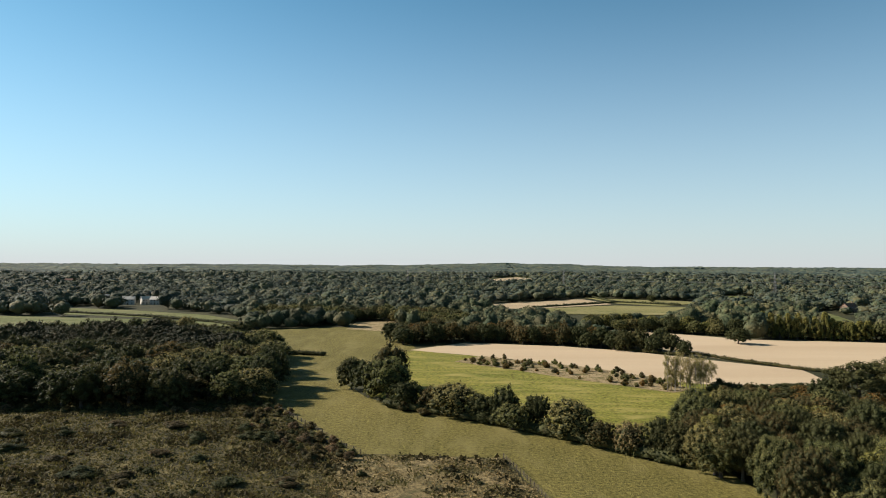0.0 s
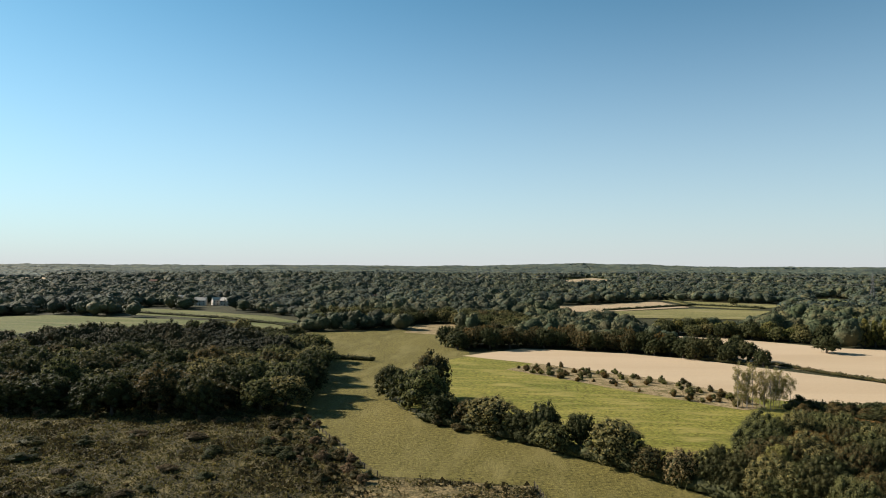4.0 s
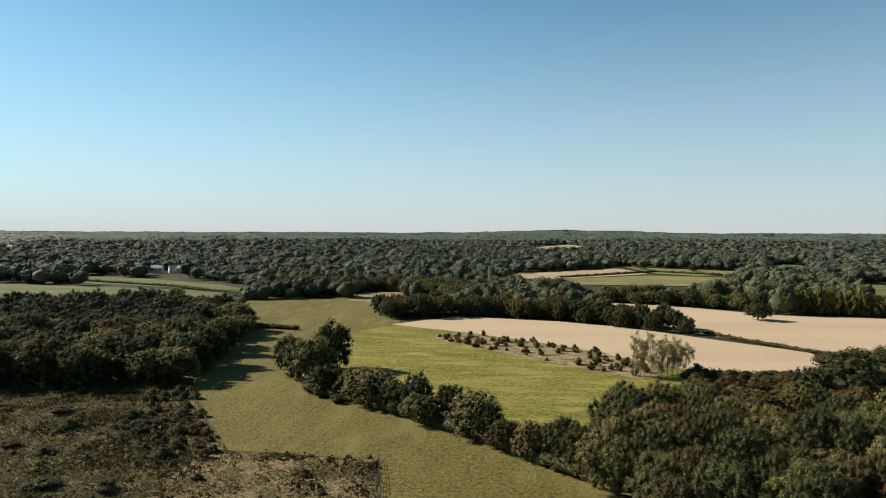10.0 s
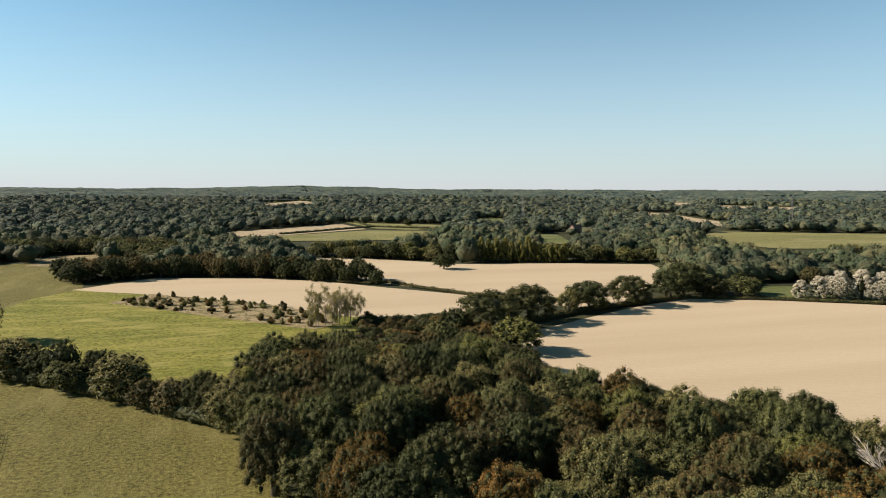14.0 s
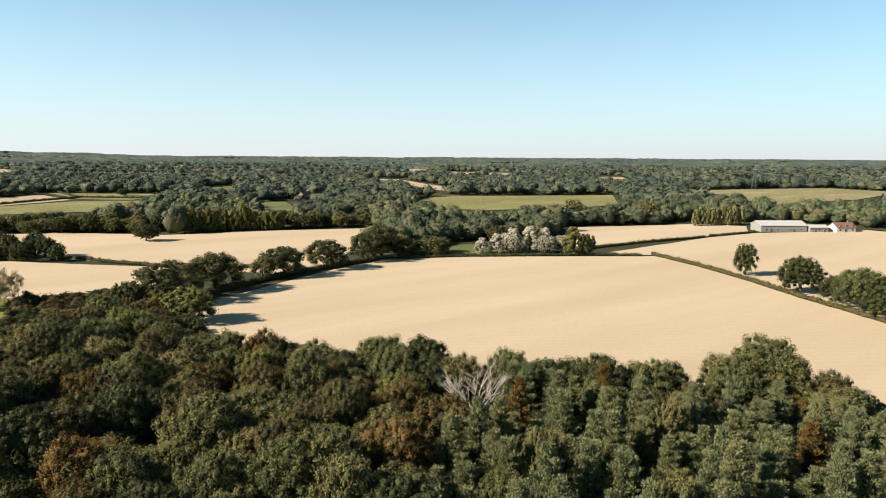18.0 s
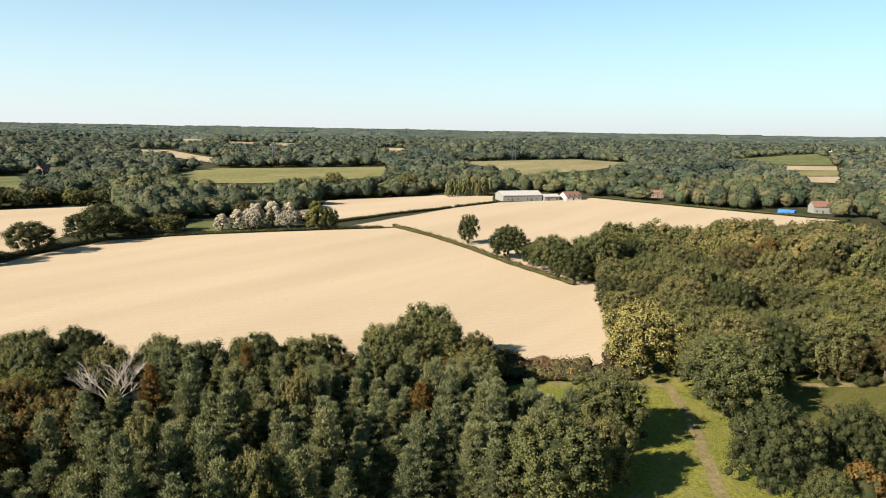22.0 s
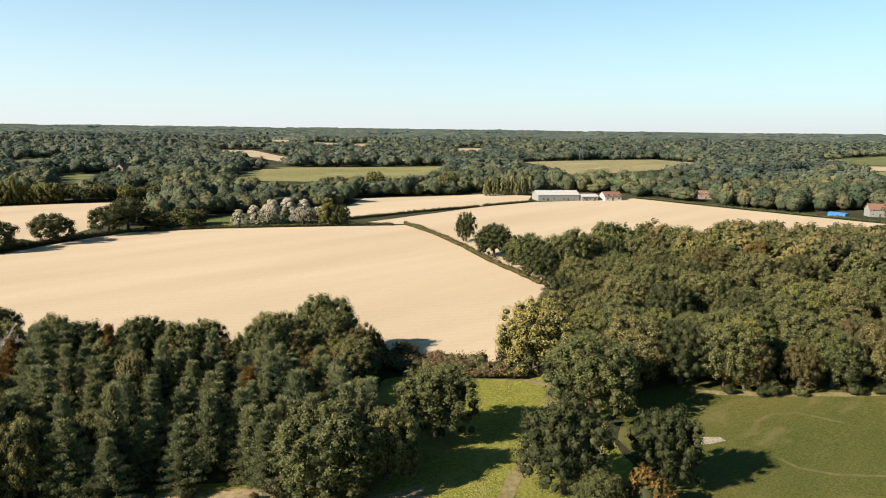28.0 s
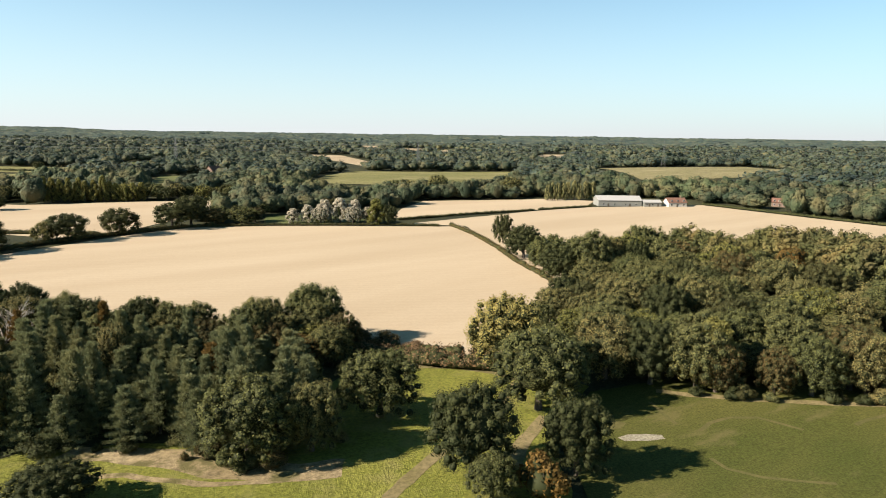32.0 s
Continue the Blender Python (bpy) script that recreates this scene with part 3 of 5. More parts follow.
def lobes_of(rng, kind):
    """Centres and radii of the clumps of a crown that is one unit high and about one wide."""
    if kind in ("oak", "oak_plain"):
        boughs, tufts_each = (17, 13) if kind == "oak" else (13, 8)
        out = []
        for k in range(boughs):
            a, h = k * 2.4 + rng.uniform(-0.35, 0.35), 0.95 - 2.15 * (k + rng.uniform(0, 0.8)) / boughs
            ring = 0.29 * (math.sqrt(max(0.03, 1 - h * h)) if h > 0 else 1 - 0.16 * h * h) * rng.uniform(0.9, 1.1)
            bx, by, bz = ring * math.cos(a), ring * math.sin(a), 0.52 + 0.27 * h
            size = rng.uniform(0.165, 0.215)
            for j in range(tufts_each):
                g, z = j * 2.4 + rng.uniform(-0.4, 0.4), 1.0 - 1.5 * (j + rng.uniform(0, 1)) / tufts_each
                w = math.sqrt(max(0.0, 1 - z * z)) * size * rng.uniform(0.7, 1.0)
                x, y = bx + w * math.cos(g) * 1.1, by + w * math.sin(g) * 1.1
                if math.hypot(x, y) > 0.17 or bz + size * z > 0.62:
                    out.append((x, y, bz + size * z * rng.uniform(0.75, 1.0), rng.uniform(0.062, 0.092) if kind == "oak" else rng.uniform(0.085, 0.12)))
        return out
    if kind == "spread":
        out = []
        for k in range(48):
            a, h = k * 2.4 + rng.uniform(-0.5, 0.5), 1.0 - 1.85 * (k + rng.uniform(0, 1)) / 48
            r = math.sqrt(max(0.0, 1 - h * h)) * rng.uniform(0.8, 1.15) if h > 0 else rng.uniform(0.6, 1.12)
            out.append((0.4 * r * math.cos(a), 0.4 * r * math.sin(a), 0.54 + 0.36 * h * rng.uniform(0.85, 1.08), rng.uniform(0.085, 0.135)))
        return out
    if kind == "bush":
        return [(0.34 * math.cos(a) * r, 0.34 * math.sin(a) * r, rng.uniform(0.25, 0.8 - 0.35 * r), rng.uniform(0.16, 0.26))
                for a, r in zip(rng.uniform(0, 6.28, 14), rng.uniform(0, 1, 14))]
    if kind == "tall":
        out = []
        for k in range(42):
            h = 0.1 + 0.84 * (k + rng.uniform(0, 1)) / 42
            a, ring = k * 2.4 + rng.uniform(-0.5, 0.5), 0.24 * math.sin(math.pi * min(1.0, 0.14 + 0.86 * h) ** 0.8) ** 0.7
            out.append((ring * math.cos(a) * rng.uniform(0.7, 1.05), ring * math.sin(a) * rng.uniform(0.7, 1.05), h, rng.uniform(0.055, 0.09)))
        return out
    return []


def crown_mesh(name, kind, seed, mat, leaves, size):
    rng = np.random.default_rng(seed)
    groups = []
    if kind == "pine":
        lay = 13
        pts, way = [], []
        for k in range(lay):
            h = 0.1 + 0.86 * k / (lay - 1)
            reach = 0.26 * (1 - h) ** 0.8 + 0.02
            arms = max(4, int(6 * (1 - h) + 4))
            turn = rng.uniform(0, 6.28)
            for j in range(arms):
                a = turn + 6.28 * j / arms + rng.uniform(-0.3, 0.3)
                m = max(3, int(leaves / lay / arms))
                q = rng.uniform(0.1, 1, m) ** 0.5
                rr, rise = reach * rng.uniform(0.5, 1.5), rng.uniform(0.03, 0.085)
                w = rng.normal(0, 0.017, (m, 3)) * [1.4, 1.4, 0.8]
                pts.append(np.c_[np.cos(a) * rr * q, np.sin(a) * rr * q, h + rise * q * q - 0.025 * q] + w)
                way.append(np.c_[np.cos(a) * 0.55 * np.ones(m), np.sin(a) * 0.55 * np.ones(m), 0.8 * np.ones(m)] + rng.normal(0, 0.3, (m, 3)))
        pts, way = np.concatenate(pts), np.concatenate(way)
        way /= np.linalg.norm(way, axis=1, keepdims=True)
        groups.append(spray_faces(rng, pts, way, size * 1.7, size * 0.5))
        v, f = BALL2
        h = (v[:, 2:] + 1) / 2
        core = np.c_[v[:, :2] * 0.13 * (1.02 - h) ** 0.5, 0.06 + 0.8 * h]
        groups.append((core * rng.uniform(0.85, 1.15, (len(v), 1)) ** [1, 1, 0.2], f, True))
        return mesh_of(name, groups, mat, M_CORESHADE)
    lobes = lobes_of(rng, kind)
    v, f = BALL2
    if kind == "tall":
        core = v * [0.09, 0.09, 0.32] + [0, 0, 0.5]
    elif kind == "spread":
        core = v * [0.22, 0.22, 0.17] + [0, 0, 0.62]
    elif kind == "bush":
        core = v * [0.28, 0.28, 0.3] + [0, 0, 0.33]
    else:
        core = v * [0.27, 0.27, 0.28] + [0, 0, 0.52]
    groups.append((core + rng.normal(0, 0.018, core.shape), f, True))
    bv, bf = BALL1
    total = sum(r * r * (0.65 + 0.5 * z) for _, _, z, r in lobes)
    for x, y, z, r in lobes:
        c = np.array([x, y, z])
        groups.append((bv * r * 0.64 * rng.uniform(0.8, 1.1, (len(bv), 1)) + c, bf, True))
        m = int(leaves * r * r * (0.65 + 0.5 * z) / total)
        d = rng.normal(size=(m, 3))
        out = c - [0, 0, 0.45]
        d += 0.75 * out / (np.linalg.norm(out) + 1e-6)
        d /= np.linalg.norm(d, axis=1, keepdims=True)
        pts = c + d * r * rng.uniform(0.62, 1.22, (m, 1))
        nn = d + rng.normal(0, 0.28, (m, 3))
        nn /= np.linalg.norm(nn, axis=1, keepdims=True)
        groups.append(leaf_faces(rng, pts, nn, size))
    return mesh_of(name, groups, mat, M_CORESHADE)


def trunk_mesh(name, seed, kind, mat):
    rng = random.Random(seed)
    verts, faces = [], []
    if kind == "pine":
        tube(verts, faces, [(0, 0, 0), (0.004, 0, 0.4), (0, 0.003, 0.93)], [0.022, 0.015, 0.003])
    elif kind == "bush":
        for k in range(4):
            a = k * 1.6 + rng.random()
            tube(verts, faces, [(0.03 * math.cos(a), 0.03 * math.sin(a), 0), (0.1 * math.cos(a), 0.1 * math.sin(a), 0.3), (0.2 * math.cos(a), 0.2 * math.sin(a), 0.6)], [0.02, 0.014, 0.006], 5)
    else:
        tube(verts, faces, [(0, 0, -0.01), (0.006, 0, 0.1), (0, 0.008, 0.3), (0.004, 0, 0.62)], [0.048, 0.036, 0.028, 0.01], 8)
        for k in range(6):
            a, h = k * 1.05 + rng.uniform(-0.3, 0.3), rng.uniform(0.2, 0.42)
            reach = 0.14 if kind == "tall" else 0.28
            tube(verts, faces, [(0, 0, h), (0.5 * reach * math.cos(a), 0.5 * reach * math.sin(a), h + 0.13), (reach * math.cos(a), reach * math.sin(a), h + 0.27)], [0.018, 0.011, 0.004], 5)
    me = bpy.data.meshes.new(name)
    me.from_pydata(verts, [], faces)
    me.materials.append(mat)
    return me


OAKS = [crown_mesh("crown", "oak", 10 + k, M_OAK, 13000, 0.0112) for k in range(7)]
OAKS_PLAIN = [crown_mesh("crown", "oak_plain", 110 + k, M_OAK, 2600, 0.024) for k in range(6)]
TALLS = [crown_mesh("crown", "tall", 30 + k, M_OAK, 5200, 0.016) for k in range(3)]
BUSHES = [crown_mesh("crown", "bush", 50 + k, M_SCRUB, 1900, 0.036) for k in range(5)]
PINES = [crown_mesh("crown", "pine", 70 + k, M_PINE, 12500, 0.013) for k in range(5)]
SPREADS = [crown_mesh("crown", "spread", 90 + k, M_OAK, 5200, 0.018) for k in range(3)]
TRUNKS = {kind: [trunk_mesh("trunk", k, kind, M_BARK) for k in range(2)] for kind in ("oak", "tall", "bush", "pine", "spread")}
SHAPES = {"oak": OAKS, "tall": TALLS, "bush": BUSHES, "pine": PINES, "spread": SPREADS}
plant_rng = random.Random(4)


def plant(name, kind, x, y, height, width, mat, label, category="tree", group=""):
    """One tree or bush: an empty at its foot with trunk and crown."""
    root = new(name)
    root.empty_display_size = 0.5
    spread = {"oak": 1.0, "tall": 0.62, "bush": 1.05, "pine": 0.64, "spread": 1.0}[kind]
    root.matrix_world = Matrix.LocRotScale((x, y, lift(x, y) + 0.02), Euler((0, 0, plant_rng.uniform(0, 6.28))), (width / spread, width / spread, height))
    trunk = new("trunk", plant_rng.choice(TRUNKS[kind]))
    near = 50 < x < 345 and y < 195
    crown = new("crown", plant_rng.choice(SHAPES[kind] if near or kind != "oak" or mat == M_SILVER else OAKS_PLAIN))
    for o in (trunk, crown):
        o.parent = root
    crown.material_slots[0].link = "OBJECT"
    crown.material_slots[0].material = mat
    tagged(root, label, category, group)
    return root


def scatter(poly, space, seed, margin=0.0):
    rng = random.Random(seed)
    xs, ys = [p[0] for p in poly], [p[1] for p in poly]
    out, row = [], 0
    y = min(ys)
    while y < max(ys):
        x = min(xs) + (row % 2) * space / 2
        while x < max(xs):
            px, py = x + rng.uniform(-0.3, 0.3) * space, y + rng.uniform(-0.3, 0.3) * space
            if inside(px, py, poly) and edge_far(px, py, poly) > margin:
                out.append((px, py))
            x += space
        y += space * 0.87
        row += 1
    return out


def clump_template(seed, lobes, leaves, size, fine=True):
    """A rounded tree top one unit high and wide: a lumpy dome with lobes and leaf sprays."""
    rng = np.random.default_rng(seed)
    v, f = BALL2 if fine else BALL1
    swell = np.array([1 + 0.32 * noise.noise((p[0] * 1.6 + seed, p[1] * 1.6, p[2] * 1.6)) + 0.2 * noise.noise((p[0] * 4 + seed, p[1] * 4, p[2] * 4)) for p in v])[:, None]
    groups = [(v * [0.4, 0.4, 0.42] * swell * rng.uniform(0.95, 1.05, (len(v), 1)) + [0, 0, 0.48], f)]
    bv, bf = BALL1
    for k in range(lobes):
        a, h = k * 2.4 + rng.uniform(-0.4, 0.4), rng.uniform(-0.3, 0.95)
        r, q = 0.34 * math.sqrt(1 - h * h * 0.9), rng.uniform(0.12, 0.21)
        groups.append((bv * q * rng.uniform(0.8, 1.2, (len(bv), 1)) + [r * math.cos(a), r * math.sin(a), 0.5 + 0.38 * h], bf))
    d = rng.normal(size=(leaves, 3))
    d[:, 2] = d[:, 2] * 0.8 + 0.45
    d /= np.linalg.norm(d, axis=1, keepdims=True)
    groups.append(leaf_faces(rng, d * 0.46 * rng.uniform(0.82, 1.14, (leaves, 1)) + [0, 0, 0.5], d + rng.normal(0, 0.18, d.shape), size))
    cv, cf, at = [], [], 0
    for gv, gf in groups[:-1]:
        cv.append(gv)
        cf.append(gf + at)
        at += len(gv)
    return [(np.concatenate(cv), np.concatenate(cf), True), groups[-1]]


def forest(name, places, templates, low, high, wide, mat, label, seed):
    rng = np.random.default_rng(seed)
    groups = []
    for x, y in places:
        shape = templates[rng.integers(len(templates))]
        grow = 1 + 0.45 * noise.noise((x * 0.012, y * 0.012, seed)) if wide > 13 else 1.0
        a, h, w = rng.uniform(0, 6.28), rng.uniform(low, high) * grow, wide * rng.uniform(0.7, 1.2) * (0.5 + 0.5 * grow)
        c, s = math.cos(a), math.sin(a)
        for v, f, *mark in shape:
            groups.append((np.c_[(v[:, 0] * c - v[:, 1] * s) * w + x, (v[:, 0] * s + v[:, 1] * c) * w + y, v[:, 2] * h + lift(x, y)], f, *mark))
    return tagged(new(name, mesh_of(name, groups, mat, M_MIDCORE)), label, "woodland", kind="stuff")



W1 = [(-250, 207), (-150, 204), (-97, 210), (-63, 219), (-54, 228), (-62, 280), (-82, 336), (-122, 400), (-160, 410), (-250, 350), (-300, 290)]
W3 = [(61.8, 116.5), (57.9, 140.3), (57.9, 164.3), (61.9, 186.2), (81.9, 190.3), (99.9, 178.6), (122, 157.3), (137.2, 136.2), (146.4, 118.9), (158.8, 119.5), (158.9, 99.8), (169.5, 90.5), (180.4, 77.2), (191.2, 73.7), (219, 73), (219, 62), (212, 49), (204.5, 39.5), (198, 30), (193.5, 20), (188, 12.5), (180.9, 15.2), (161.5, 33.2), (146.8, 40.8), (120, 51.9), (94.7, 71.2), (74.8, 92.7)]
PINEWOOD = [(122, 62.1), (140.4, 77), (157, 89.8), (177.3, 64.9), (203, 55.6), (199, 38), (193, 26), (188, 15.5), (178.7, 17.2), (161.5, 35.3), (140.5, 42.6), (120, 51.9)]
W3B = [(84, 188), (92, 204), (108, 222), (122, 246), (138, 244), (132, 214), (132, 180), (130, 152), (104, 178)]
W4 = [(249.4, 19.1), (263.5, 37), (311.5, 63), (342.7, 97.1), (377.7, 95.2), (421.7, 61.4), (452.1, 8.4), (465.9, -60), (421.2, -110.2), (348.4, -88.7), (310, -54.2), (285.8, -28.7), (266, -9.2), (255.7, 3.9)]

wood_rng = random.Random(11)


def arrays_of(me):
    v, f = np.empty(len(me.vertices) * 3), np.empty(len(me.polygons) * 3, dtype=np.int32)
    me.vertices.foreach_get("co", v)
    me.loops.foreach_get("vertex_index", f)
    return v.reshape(-1, 3), f.reshape(-1, 3)


CROWNS = [[arrays_of(me)] for me in OAKS_PLAIN]


def wood(poly, space, seed, low, high, choices, label, margin=1.0, skip=None, group="", name="tree", front=None, back=""):
    rest = []
    for x, y in scatter(poly, space, seed, margin):
        if skip and inside(x, y, skip):
            continue
        h = wood_rng.uniform(low, high) * (0.75 if name == "oak_tree" and x > 198 and y < 62 else 0.55 if name == "scrub_tree" and y > 205 else 1.0)
        if math.hypot(x - 151, y - 85) < 5.8 or math.hypot(x - 147, y - 80) < 5.0:
            continue
        if front and not front(x, y):
            rest.append((x, y))
            continue
        kind, mat, words = wood_rng.choices([c[1:] for c in choices], [c[0] for c in choices])[0]
        plant(name, kind, x, y, h, wood_rng.uniform(0.85, 1.3) * space * (1.03 if name == "woodland_tree" else 1.16) if kind == "oak" else wood_rng.uniform(0.95, 1.3) * space * 1.25, mat, words + label, "tree", group)
    if rest:
        forest("woodland", rest, CROWNS, low, high, space * 1.45, M_DARKTOPS if name == "wood_tree" else M_WOODTOPS, back, seed)


# ---- the near woods ----
wood(W1, 11.5, 1, 9, 14.5, [(6, "oak", M_DARK, "dark green broadleaved tree "), (1.6, "oak", M_OAK, "green oak tree "), (0.7, "oak", M_HEDGE, "brownish thinning tree ")], "in a dense shaded wood", group="trees of the dark wood", name="wood_tree",
     front=lambda x, y: x > -215 and (y < 300 or edge_far(x, y, W1) < 20), back="inner trees of the dense dark wood")
wood(W3, 8.8, 2, 9.5, 14.5, [(4.3, "oak", M_OAK, "green oak tree "), (2.4, "oak", M_DARK, "dark green oak tree "), (1.8, "oak", M_HEDGE, "brownish oak tree "), (0.8, "oak", M_RUST, "rust-brown autumn tree "), (0.7, "oak", M_YELLOW, "yellowing autumn tree ")], "in a mixed autumn wood", 1.5, PINEWOOD, group="trees of the mixed wood", name="oak_tree")
wood(W3B, 7.0, 7, 4.5, 8, [(3, "oak", M_HEDGE, "brownish low tree "), (2, "oak", M_RUST, "russet low tree "), (2, "oak", M_DARK, "dark low tree ")], "in scrub below the sandy field", 0.5, group="scrub trees", name="scrub_tree")
wood(PINEWOOD, 5.4, 3, 8, 15, [(8, "pine", M_PINE, "grey-green pine tree "), (1.3, "oak", M_OAK, "green broadleaved tree "), (0.15, "pine", M_RUST, "rust-brown dying pine ")], "in a dense pine stand", 0.5, group="pines of the stand", name="pine_tree")
wood(W4, 12.6, 5, 9.5, 16, [(6, "oak", M_OAK, "green oak tree "), (1.6, "oak", M_DARK, "dark green oak tree "), (0.7, "oak", M_YELLOW, "yellow-green tree "), (0.5, "oak", M_HEDGE, "brown-tinged oak tree "), (0.2, "oak", M_RUST, "rusty autumn tree ")], "in the wood by the fairway", group="trees of the oak wood", name="woodland_tree",
     front=lambda x, y: x < 375 and y > -85, back="rounded green tops of the oak wood farther back")

BELT1 = [(-28, 382), (20, 400), (64, 384), (92, 366), (112, 348), (128, 352), (112, 376), (80, 404), (24, 426), (-32, 412)]
BELT2 = [(100, 492), (160, 458), (210, 434), (262, 418), (318, 400), (328, 416), (270, 436), (200, 456), (110, 514)]
BELT3 = [(-150, 540), (-100, 516), (-64, 540), (-36, 540), (-4, 460), (-26, 400), (-6, 430), (22, 470), (6, 566), (-140, 566)]
wood(BELT1, 8.6, 41, 8.5, 12.5, [(4, "oak", M_DARK, "dark green tree "), (3, "oak", M_HEDGE, "brown-green tree "), (1.5, "oak", M_RUST, "russet autumn tree ")], "in the belt behind the sandy field", 0.5, group="trees of the field belt", name="belt_tree")
wood(BELT2, 9.2, 42, 7.5, 12, [(4, "oak", M_DARK, "dark green tree "), (3, "oak", M_OAK, "green tree "), (1, "oak", M_YELLOW, "yellow-green tree ")], "in the far belt beyond the bare field", 0.5, group="trees of the far belt", name="belt_tree")
wood(BELT3, 9.4, 43, 8, 12.5, [(4, "oak", M_OAK, "green tree "), (3, "oak", M_DARK, "dark green tree "), (1, "oak", M_HEDGE, "brown-green tree ")], "at the end of the meadow", 0.5, group="trees behind the meadow", name="belt_tree")
OPEN.extend([BELT1, BELT2, BELT3])

